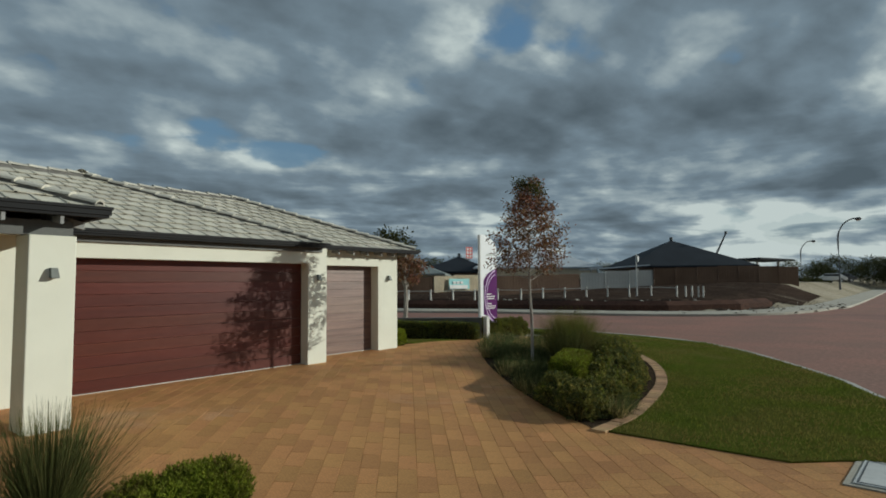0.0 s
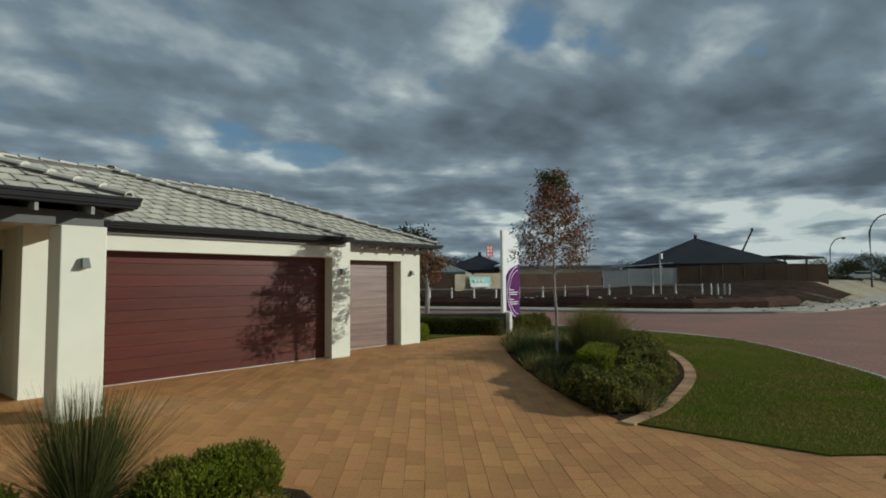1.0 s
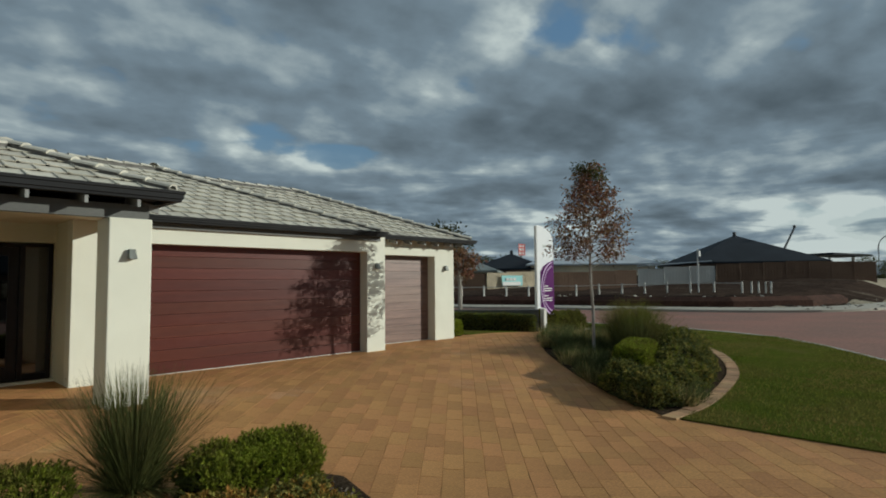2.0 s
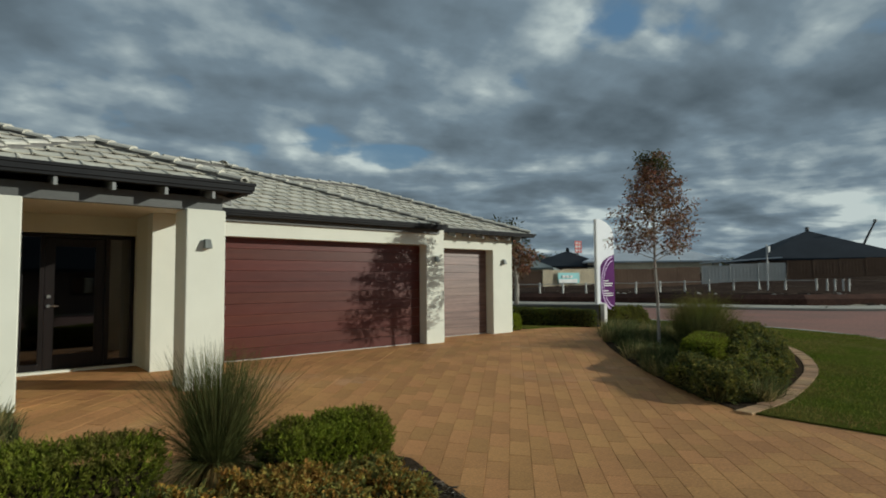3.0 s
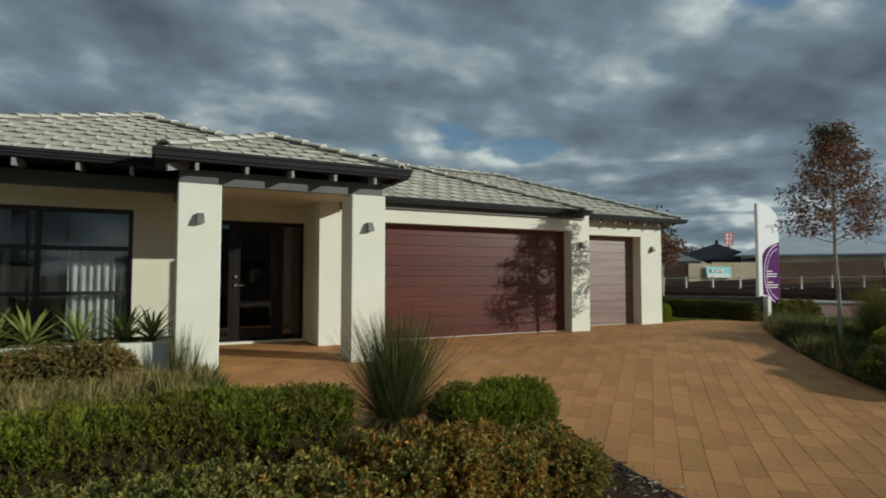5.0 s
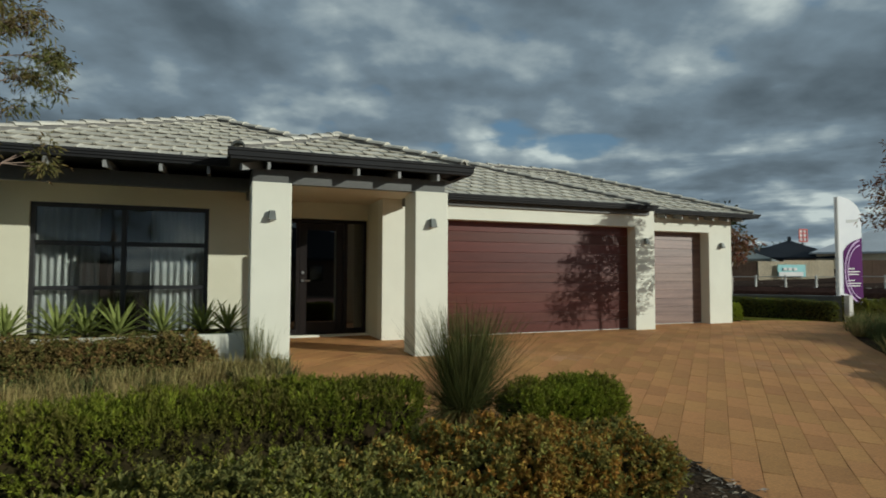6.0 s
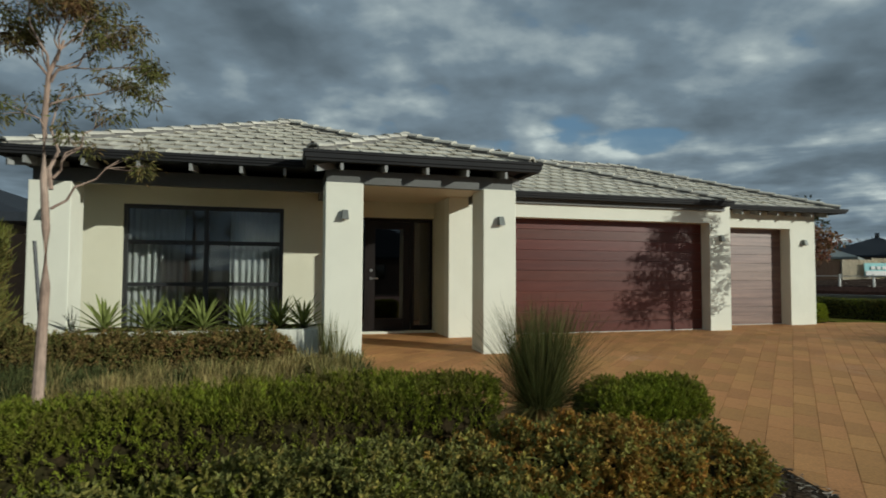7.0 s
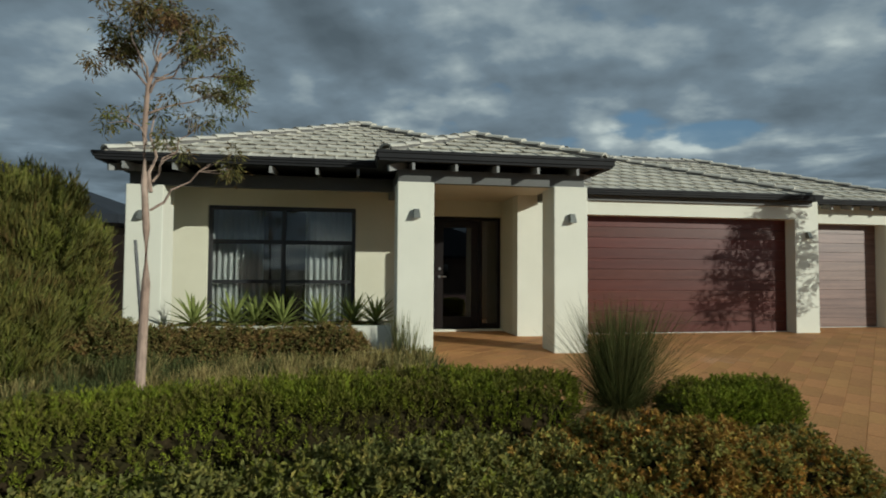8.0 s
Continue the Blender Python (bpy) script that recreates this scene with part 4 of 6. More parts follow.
ANGLE = radians(42.5)
ca, sa = math.cos(ANGLE), math.sin(ANGLE)
verts, faces, singles = [], [], 0
edges = list(zip(drive_outline, drive_outline[1:] + drive_outline[:1]))
for r in range(-95, 75):
    for c in range(-25, 65):
        u, w2 = (c + (r % 2) * 0.5) * PL, r * PW
        x, y = u * ca - w2 * sa, u * sa + w2 * ca
        if not (0 < x < 21 and -4.6 < y < 12.5):
            continue
        quad = [(x + a * ca - b * sa, y + a * sa + b * ca) for a, b in ((-hx, -hy), (hx, -hy), (hx, hy), (-hx, hy))]
        flags = [inside(q, drive_outline) for q in quad]
        if not any(flags):
            continue
        if all(flags):
            sink = random.uniform(-0.0014, 0.0014)
            if singles < 290 and 2.6 < x < 6.6 and 2.9 < y < 7.2 and x + y > 6.2:
                ob = attach(new("paver", PAVER_MESH), drive)
                nx, ny = (lie(x + 0.1, y) - lie(x - 0.1, y)) / 0.2, (lie(x, y + 0.1) - lie(x, y - 0.1)) / 0.2
                up = Vector((-nx, -ny, 1)).normalized()
                along = (Vector((ca, sa, 0)) - up * Vector((ca, sa, 0)).dot(up)).normalized()
                ob.matrix_basis = Matrix.Translation((x, y, lie(x, y) + sink)) @ Matrix((along, up.cross(along), up)).transposed().to_4x4()
                singles += 1
                continue
            b = len(verts)
            inner = [(x + a * ca - k * sa, y + a * sa + k * ca) for a, k in ((-hx + e, -hy + e), (hx - e, -hy + e), (hx - e, hy - e), (-hx + e, hy - e))]
            verts += [(p[0], p[1], lie(*p) - 0.03) for p in quad] + [(p[0], p[1], lie(*p) - e + sink) for p in quad] + [(p[0], p[1], lie(*p) + sink) for p in inner]
            for k in range(4):
                n = (k + 1) % 4
                faces += [(b + k, b + n, b + 4 + n, b + 4 + k), (b + 4 + k, b + 4 + n, b + 8 + n, b + 8 + k)]
            faces.append((b + 8, b + 9, b + 10, b + 11))
        else:
            cut = clipped(drive_outline, quad)
            if len(cut) < 3:
                continue
            b, n = len(verts), len(cut)
            verts += [(p[0], p[1], lie(*p) - 0.03) for p in cut] + [(p[0], p[1], lie(*p)) for p in cut]
            faces += [(b + k, b + (k + 1) % n, b + n + (k + 1) % n, b + n + k) for k in range(n)] + [tuple(b + n + k for k in range(n))]
tagged(part("paver_field", mesh_data("paver_field", verts, faces, PAVERS), None, drive), kind="stuff")

# utility lid in the verge
lid = thing("utility_lid", (7.5, 0.2, lie(7.5, 0.2)), "grey steel utility lid in a concrete surround", "utility cover")
z = lie(7.5, 0.2) + 0.012
m = pose(7.62, 0.12, z, 0, 0, -4)
bm = boxed(-0.55, 0.55, -0.42, 0.42, -0.05, 0.0, 0.005)
bmesh.ops.transform(bm, matrix=m, verts=bm.verts)
part("surround", bm, CONCRETE, lid)
bm = boxed(-0.47, 0.47, -0.34, 0.34, 0.003, 0.012, 0.003)
bmesh.ops.transform(bm, matrix=m, verts=bm.verts)
part("cover", bm, FENCE_GREY, lid, "grey steel cover plate")
for x0, x1, y0, y1 in ((-0.44, 0.44, -0.31, -0.295), (-0.44, 0.44, 0.295, 0.31), (-0.44, -0.425, -0.295, 0.295), (0.425, 0.44, -0.295, 0.295)):
    bm = boxed(x0, x1, y0, y1, 0.0125, 0.016)
    bmesh.ops.transform(bm, matrix=m, verts=bm.verts)
    part("groove", bm, POLE, lid)

# ---- plants ----
RNG = np.random.default_rng(7)


def unit(v):
    return v / np.maximum(np.linalg.norm(v, axis=1, keepdims=True), 1e-6)


def leaf_mesh(name, mat, base, way, length, width, fold=0.25):
    """Many small leaves in one mesh: folded diamonds from their bases along their ways."""
    n = len(base)
    way = unit(way)
    side = unit(np.cross(way, RNG.normal(size=(n, 3))))
    lift = np.cross(side, way)
    length = (length * RNG.uniform(0.7, 1.3, n))[:, None]
    width = (width * RNG.uniform(0.75, 1.25, n))[:, None]
    mid = base + way * length * 0.45
    verts = np.stack([base, mid + side * width / 2 + lift * width * fold, base + way * length - lift * length * 0.08, mid - side * width / 2 + lift * width * fold], 1).reshape(-1, 3)
    i = np.arange(n)[:, None] * 4
    faces = np.concatenate([i + [0, 1, 2], i + [0, 2, 3]], 0)
    me = bpy.data.meshes.new(name)
    me.from_pydata(verts.tolist(), [], faces.tolist())
    me.materials.append(mat)
    return me


def blade_mesh(name, mat, base, way, length, width, droop, bits=3):
    """Many long blades in one mesh, each a narrow strip that bends over."""
    n = len(base)
    way = unit(way)
    side = unit(np.cross(way, np.array([[0.0, 0.0, 1.0]])) + RNG.normal(size=(n, 3)) * 0.25)
    length = (length * RNG.uniform(0.6, 1.15, n))[:, None]
    droop = (droop * RNG.uniform(0.5, 1.5, n))[:, None]
    out = way.copy()
    out[:, 2] = 0
    rows = []
    for k in range(bits + 1):
        t = k / bits
        p = base + way * length * t + (out * 0.35 + np.array([0, 0, -1.0])) * droop * length * t * t
        w = width * (1 - t) ** 0.6 / 2 + 0.0006
        rows += [p - side * w, p + side * w]
    verts = np.stack(rows, 1).reshape(-1, 3)
    m = 2 * (bits + 1)
    i = np.arange(n)[:, None] * m
    faces = np.concatenate([i + [2 * k, 2 * k + 1, 2 * k + 3, 2 * k + 2] for k in range(bits)], 0)
    me = bpy.data.meshes.new(name)
    me.from_pydata(verts.tolist(), [], faces.tolist())
    me.materials.append(mat)
    return me


def lumps(p, scale, seed):
    return np.array([noise.noise((x * scale + seed, y * scale, z * scale)) for x, y, z in p])


class Mound:
    """A soft-edged hedge or shrub along a plan line: rounded section, rounded ends, lumpy."""

    def __init__(self, line, half, height, square, lump, seed, ends=True):
        self.line = [Vector(p) for p in (smoothed(line, 8) if len(line) > 2 else line)]
        self.half, self.height, self.square, self.lump, self.seed = half, height, square, lump, seed
        self.long = [0.0]
        for a, b in zip(self.line, self.line[1:]):
            self.long.append(self.long[-1] + (b - a).length)

    def places(self, s, a, shrink=1.0):
        """Points of the skin for places s along the line and angles a over the section, with their outward ways."""
        total = self.long[-1]
        pts, ways = [], []
        for si, ai in zip(s, a):
            over = 0.0
            if si < 0:
                over, si = -si, 0.0
                end = -1
            elif si > total:
                over, si = si - total, total
                end = 1
            k = max(i for i in range(len(self.line) - 1) if self.long[i] <= si + 1e-9)
            p, q = self.line[k], self.line[k + 1]
            d = (q - p).normalized()
            c = p + d * (si - self.long[k])
            o = Vector((-d.y, d.x))
            r = math.sqrt(max(1 - (over / self.half) ** 2, 0.0)) if over else 1.0
            if self.square < 0.5:  # clipped ends stay blunt
                r = r ** 0.45
            ca, sa_ = math.cos(ai), math.sin(ai)
            e = self.square
            across = math.copysign(abs(ca) ** e, ca) * self.half * r * shrink
            tall = abs(sa_) ** e * self.height * (0.35 + 0.65 * r) * shrink
            along = over * (end if over else 0) * shrink
            x, y = c.x + o.x * across + d.x * along, c.y + o.y * across + d.y * along
            pts.append((x, y, lie(x, y) + tall))
            ways.append((o.x * ca + d.x * (over / self.half * (end if over else 0)), o.y * ca + d.y * (over / self.half * (end if over else 0)), max(sa_, 0.0) + 0.1))
        pts, ways = np.array(pts), unit(np.array(ways))
        swell = lumps(pts, 3.2, self.seed) * self.lump + lumps(pts, 9.0, self.seed + 5) * self.lump * 0.45
        return pts + ways * swell[:, None] * shrink, ways

    def sample(self, n):
        s = RNG.uniform(-self.half * 0.98, self.long[-1] + self.half * 0.98, n)
        a = RNG.uniform(0.02, math.pi - 0.02, n)
        if self.square < 0.5:  # even cover of a clipped hedge's flat top and sides
            u = RNG.uniform(-1, 1, n)
            flat = np.arccos(np.sign(u) * np.abs(u) ** (1 / self.square))
            side = np.arcsin(RNG.uniform(0.02, 1, n) ** (1 / self.square))
            side = np.where(RNG.uniform(0, 1, n) < 0.5, side, math.pi - side)
            a = np.where(RNG.uniform(0, 1, n) < self.half / (self.half + self.height), flat, side)
        return self.places(s, a)

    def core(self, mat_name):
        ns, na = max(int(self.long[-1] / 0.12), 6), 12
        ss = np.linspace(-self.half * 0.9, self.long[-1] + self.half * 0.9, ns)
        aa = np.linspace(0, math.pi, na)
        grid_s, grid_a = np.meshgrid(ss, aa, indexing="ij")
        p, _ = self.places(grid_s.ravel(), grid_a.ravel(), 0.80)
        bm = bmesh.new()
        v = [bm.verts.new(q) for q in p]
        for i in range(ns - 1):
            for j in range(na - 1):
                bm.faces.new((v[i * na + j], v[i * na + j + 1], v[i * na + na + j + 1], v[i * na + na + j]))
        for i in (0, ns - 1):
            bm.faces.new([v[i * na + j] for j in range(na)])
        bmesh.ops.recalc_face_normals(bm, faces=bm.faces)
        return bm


def shrub(name, label, category, mound, mats, count, length, width, wild=0.6, up=0.35, depth=0.07, group="", sprig=0, reach=0.10, bare=0.0):
    """A mound of leaves: a core coloured for inner shade, and leaf skins in one or two colours."""
    c = mound.line[len(mound.line) // 2]
    top = thing(name, (c.x, c.y, lie(c.x, c.y)), label, category, group)
    # solid core, its dark colour standing for the shade inside the foliage
    part("dark_core", mound.core("core"), INNER, top)
    share = count // len(mats)
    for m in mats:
        if sprig:  # leaves set along short shoots, with gaps between them
            p, w = mound.sample(share // sprig)
            if bare:  # clipped sides carry fewer shoots than the crown
                high = (p[:, 2] - np.array([lie(x, y) for x, y in p[:, :2]])) / mound.height
                keep = RNG.uniform(0, 1, len(p)) > bare * np.clip((0.92 - high) / 0.25, 0, 1)
                p, w = p[keep], w[keep]
            shoot = unit(w + RNG.normal(size=p.shape) * 0.45 + np.array([0, 0, up]))
            tall = RNG.uniform(0.5, 1.25, len(p)) * reach
            p, w, shoot, tall = (np.repeat(q, sprig, axis=0) for q in (p - w * depth * 0.8, w, shoot, tall))
            p = p + shoot * (tall * RNG.uniform(0, 1, len(p)))[:, None] + RNG.normal(size=p.shape) * length * 0.12
            way = shoot * 0.7 + unit(RNG.normal(size=p.shape)) * wild
            part("foliage", leaf_mesh("foliage", m, p, way, length, width), None, top)
            continue
        p, w = mound.sample(share)
        p = p - w * RNG.uniform(0, depth, share)[:, None]
        way = w + RNG.normal(size=(share, 3)) * wild + np.array([0, 0, up])
        part("foliage", leaf_mesh("foliage", m, p, way, length, width), None, top)
    return top


# the clipped hedges before the house
shrub("hedge", "clipped dark green box hedge with squared sides", "hedge",
      Mound([(-6.6, 2.6), (-4.6, 3.35), (-3.2, 3.95), (-1.9, 4.35), (-0.6, 4.58), (0.80, 4.62)], 0.30, 0.57, 0.42, 0.055, 3.0), (HEDGE, HEDGE, HEDGE_BRIGHT), 190000, 0.038, 0.010, 0.45, 1.2, 0.07, sprig=11, reach=0.11, bare=0.68)
shrub("hedge", "short clipped green box hedge with a rounded end", "hedge",
      Mound([(1.98, 4.42), (2.25, 4.44), (2.54, 4.46)], 0.30, 0.50, 0.42, 0.06, 8.0), (HEDGE, HEDGE_BRIGHT), 40000, 0.034, 0.011, 0.5, 1.0, 0.07, sprig=11, reach=0.11, bare=0.45)
# the looser row in front of the hedge
FRONT_ROW = [((2.05, 3.62), 0.36, 0.36, 0), ((1.45, 3.66), 0.44, 0.44, 1), ((0.75, 3.56), 0.46, 0.45, 2), ((-0.05, 3.46), 0.48, 0.46, 3), ((-0.85, 3.38), 0.48, 0.45, 3), ((-1.65, 3.2), 0.5, 0.46, 3), ((-2.5, 2.9), 0.52, 0.46, 3), ((-3.4, 2.5), 0.55, 0.46, 3), ((-2.3, 2.35), 0.48, 0.40, 3), ((0.35, 2.95), 0.42, 0.36, 3), ((-0.5, 2.8), 0.45, 0.36, 3), ((-1.4, 2.6), 0.45, 0.36, 3)]
for i, ((x, y), half, tall, tone) in enumerate(FRONT_ROW):
    mats = ((COPPER, GOLD, SAGE), (COPPER, GOLD, COPPER), (GOLD, COPPER, SAGE), (SAGE, GOLD, HEDGE, SAGE))[tone]
    label = ("low sprawling shrub with coppery orange leaf tips", "low sprawling shrub with coppery orange leaf tips", "low shrub with bronze and green leaves", "low shrub with yellow-green leaf tips")[tone]
    shrub("shrub", label, "shrub", Mound([(x - 0.16, y - 0.03), (x + 0.16, y + 0.03)], half, tall, 0.75, 0.14, 11.0 + i), mats, 20000, 0.036, 0.020, 0.9, 0.5, 0.10, "low shrubs before the hedge", 11, 0.11)


def tuft(name, label, x, y, mat, blades, length, width, spread, droop, z=None, category="grass", group="", bits=3, ring=0.06):
    z0 = lie(x, y) if z is None else z
    top = thing(name, (x, y, z0), label, category, group)
    a = RNG.uniform(0, 2 * math.pi, blades)
    r = np.sqrt(RNG.uniform(0, 1, blades)) * ring
    base = np.stack([x + r * np.cos(a), y + r * np.sin(a), np.full(blades, z0)], 1)
    lean = np.abs(RNG.normal(0, spread, blades))
    way = np.stack([np.cos(a) * np.sin(lean), np.sin(a) * np.sin(lean), np.cos(lean)], 1)
    part("blade_tuft", blade_mesh("blades", mat, base, way, length, width, droop, bits), None, top)
    return top


GRASS = {}


def sown(x, y, mat, blades, length, width, spread, ring):
    """Blades of a tuft that is too small to pick apart: kept to be joined with its like."""
    a = RNG.uniform(0, 2 * math.pi, blades)
    r = np.sqrt(RNG.uniform(0, 1, blades)) * ring
    lean = np.abs(RNG.normal(0, spread, blades))
    GRASS.setdefault(mat.name, []).append((
        np.stack([x + r * np.cos(a), y + r * np.sin(a), np.full(blades, lie(x, y))], 1),
        np.stack([np.cos(a) * np.sin(lean), np.sin(a) * np.sin(lean), np.cos(lean)], 1) * length))


# grass tree between the hedges: short stump, skirt and a burst of needles
tree = tuft("grass_tree", "blue-green grass tree with fine spiky leaves", 1.42, 4.58, SPIKE, 2300, 0.84, 0.0026, 0.35, 0.13, z=0.10, category="grass tree", bits=5, ring=0.13)
part("stump", tube(bmesh.new(), [(1.42, 4.58, -0.3), (1.41, 4.58, -0.1), (1.42, 4.58, 0.14)], [0.13, 0.14, 0.10], 12), TWIG, tree)
a = RNG.uniform(0, 2 * math.pi, 800)
low = RNG.uniform(0.55, 1.35, 800)
way = np.stack([np.cos(a) * np.sin(low), np.sin(a) * np.sin(low), np.cos(low)], 1)
part("lower_leaves", blade_mesh("lower_leaves", SPIKE, np.stack([1.42 + 0.12 * np.cos(a), 4.58 + 0.12 * np.sin(a), np.full(800, 0.08)], 1), way, 0.50, 0.0028, 0.25, 4), None, tree)
a = RNG.uniform(0, 2 * math.pi, 500)
way = np.stack([np.cos(a), np.sin(a), RNG.uniform(-0.7, -0.1, 500)], 1)
part("skirt", blade_mesh("skirt", RUST, np.stack([1.42 + 0.1 * np.cos(a), 4.58 + 0.1 * np.sin(a), RNG.uniform(0.02, 0.12, 500)], 1), way, 0.30, 0.007, 0.3), None, tree, "dry straw skirt")

# strappy grasses and rusty shrubs between hedge and planter
spots = []
for i in range(300):
    x, y = RNG.uniform(-5.2, 0.35), RNG.uniform(5.2, 7.6)
    if math.hypot(x + 2.59, y - 6.1) < 0.18:
        continue
    spots.append((x, y))
for x, y in spots:
    far = len([1 for q in spots if q[1] < y]) > 110
    dry = RNG.uniform() < (0.8 if x > -2.2 else 0.35)
    if far:
        sown(x, y, STRAW if dry else GRASS_DARK, 90, RNG.uniform(0.25, 0.35), 0.009, 0.42, 0.10)
        continue
    tuft("grass_tuft", "dry straw-coloured ornamental grass" if dry else "dark green strappy grass", x, y, STRAW if dry else GRASS_DARK, 90, RNG.uniform(0.25, 0.35) * (0.8 if x > -0.6 and y < 6 else 1.0), 0.009, 0.42, 0.28, group="grasses behind the hedge", ring=0.10)
for i, (x, y) in enumerate(((-2.95, 7.75), (-2.35, 7.75), (-1.75, 7.8), (-1.15, 7.85), (-0.85, 7.7), (-3.5, 7.6))):
    shrub("shrub", "rusty brown-green shrub in front of the planter", "shrub", Mound([(x - 0.12, y), (x + 0.12, y)], 0.32, 0.40 if i != 5 else 0.5, 0.8, 0.10, 40.0 + i), (RUST, RUST, SAGE), 8000, 0.042, 0.018, 0.85, 0.5, 0.10, "shrubs before the planter", 10, 0.12)

# planter with yuccas
planter = thing("planter", (-1.6, 8.6, 0), "white rendered planter wall under the window", "planter")
part("front_wall", boxed(-3.2, -0.10, 8.22, 8.36, -0.2, 0.37, 0.01), RENDER, planter)
part("side_wall", boxed(-0.24, -0.10, 8.363, 9.6, -0.2, 0.37, 0.01), RENDER, planter)
part("soil", boxed(-3.2, -0.243, 8.363, 9.6, -0.1, 0.32), SOIL, planter)


verts, faces = [], []
for t, wd in ((0.0, 0.012), (0.35, 0.024), (0.75, 0.016), (1.0, 0.001)):
    verts += [(-wd, t, wd * 1.2 - 0.12 * t * t), (0, t, -0.12 * t * t), (wd, t, wd * 1.2 - 0.12 * t * t)]
for k in range(3):
    faces += [(3 * k, 3 * k + 1, 3 * k + 4, 3 * k + 3), (3 * k + 1, 3 * k + 2, 3 * k + 5, 3 * k + 4)]
YUCCA_LEAF = mesh_data("leaf", verts, faces, YUCCA)


def yucca(x, y, z, s):
    top = thing("yucca", (x, y, z), "spiky yellow-green yucca rosette in the planter", "yucca", "yuccas in the planter")
    n = 34
    a = np.arange(n) * 2.4
    el = np.linspace(1.30, 0.02, n)
    way = np.stack([np.cos(a) * np.cos(el), np.sin(a) * np.cos(el), np.sin(el)], 1)
    base = np.stack([np.full(n, x) + 0.03 * np.cos(a), np.full(n, y) + 0.03 * np.sin(a), z + 0.12 * np.linspace(1, 0, n)], 1)
    for b, w in zip(base, unit(way)):
        L = s * (0.8 + 0.3 * RNG.uniform())
        w = Vector(w)
        side = w.cross(Vector((0, 0, 1))).normalized()
        ob = attach(new("leaf", YUCCA_LEAF), top)
        ob.matrix_basis = Matrix.Translation(b) @ Matrix((side, w, side.cross(w))).transposed().to_4x4() @ Matrix.Diagonal((L / 0.4, L, L, 1))
    part("stem", tube(bmesh.new(), [(x, y, z - 0.05), (x, y, z + 0.13)], [0.035, 0.03], 8), TWIG, top)


for i, x in enumerate((-2.78, -2.27, -1.98, -1.60, -1.10, -0.62, -0.30)):
    yucca(x, 8.62 + 0.06 * (i % 3), 0.33, 0.42 + 0.03 * (i % 2))
tuft("grass_tuft", "upright grey-green rushes beside the planter", -0.02, 7.92, SAGE, 60, 0.62, 0.010, 0.16, 0.08, group="grasses behind the hedge")
tuft("grass_tuft", "upright grey-green rushes beside the planter", 0.12, 7.84, SAGE, 50, 0.55, 0.010, 0.2, 0.08, group="grasses behind the hedge")

# feathery bush at the side of the house
for x, y, half, tall in ((-4.75, 7.75, 0.95, 2.25), (-5.9, 7.0, 1.1, 2.3), (-4.6, 6.8, 0.8, 1.2)):
    shrub("bush", "tall feathery green bottlebrush bush", "bush", Mound([(x - 0.2, y), (x + 0.2, y)], half, tall, 0.72, 0.30, 60.0 + x), (FEATHER, FEATHER, SAGE), 34000, 0.15, 0.014, 0.6, 1.3, 0.35, "bushes beside the house")

# ---- trees ----


def limb(bm, a, b, r0, r1, wave=0.05, bits=4, sides=6):
    a, b = Vector(a), Vector(b)
    pts = [a.lerp(b, k / bits) + Vector((random.uniform(-1, 1), random.uniform(-1, 1), 0.4 * random.uniform(-1, 1))) * wave * (0 < k < bits) for k in range(bits + 1)]
    tube(bm, pts, [r0 + (r1 - r0) * k / bits for k in range(bits + 1)], sides)
    return pts


def clump(centre, radius, n, hang):
    """Bases and ways of leaves round a twig end."""
    p = RNG.normal(size=(n, 3)) * np.array(radius) * 0.55
    way = unit(p) + RNG.normal(size=(n, 3)) * 0.6 + np.array([0, 0, -hang])
    return p + np.array(centre), way


# maroon street tree in the bed
tx, ty = 10.97, 6.33
maroon = thing("tree", (tx, ty, lie(tx, ty)), "slender young gum tree with maroon-brown leaves", "tree")
bm = bmesh.new()
stem = [Vector((tx, ty, lie(tx, ty) - 0.1)), Vector((tx - 0.01, ty, 0.9)), Vector((tx - 0.05, ty + 0.02, 1.7)), Vector((tx - 0.07, ty, 2.5)), Vector((tx - 0.06, ty, 3.3)), Vector((tx - 0.08, ty, 4.05))]
tube(bm, stem, [0.036, 0.032, 0.028, 0.022, 0.014, 0.006], 8)
part("trunk", bm, BARK_GREY, maroon)
bm = bmesh.new()
pa, wa, pb, wb = [], [], [], []
for i in range(46):
    t = i / 45
    z = 1.85 + 2.05 * t
    a = i * 2.4 + random.uniform(-0.4, 0.4)
    reach = (0.86 * (1 - t) ** 0.75 + 0.14) * random.uniform(0.7, 1.08)
    if 0.72 < t < 0.82:
        reach *= 0.6
    c = Vector((tx - 0.06, ty, z - 0.1))
    end = Vector((tx - 0.06 + reach * math.cos(a), ty + reach * math.sin(a), z + 0.22 * reach + 0.05))
    limb(bm, c, end, 0.010, 0.003, 0.03)
    for k, far in ((1.0, 0.14), (0.75, 0.14), (0.5, 0.13)):
        q = c.lerp(end, k)
        p, w = clump((q.x, q.y, q.z + 0.02), (far, far, far * 0.72), int(50 * (1 if k > 0.6 else 0.6)), 0.45)
        (pb if t > 0.78 and i % 2 else pa).append(p)
        (wb if t > 0.78 and i % 2 else wa).append(w)
part("limb_frame", bm, BARK_GREY, maroon)
part("crown", leaf_mesh("crown", MAROON, np.concatenate(pa), np.concatenate(wa), 0.075, 0.032), None, maroon, "maroon and brown foliage")
part("crown", leaf_mesh("crown", OLIVE, np.concatenate(pb), np.concatenate(wb), 0.07, 0.03), None, maroon, "olive green top foliage")

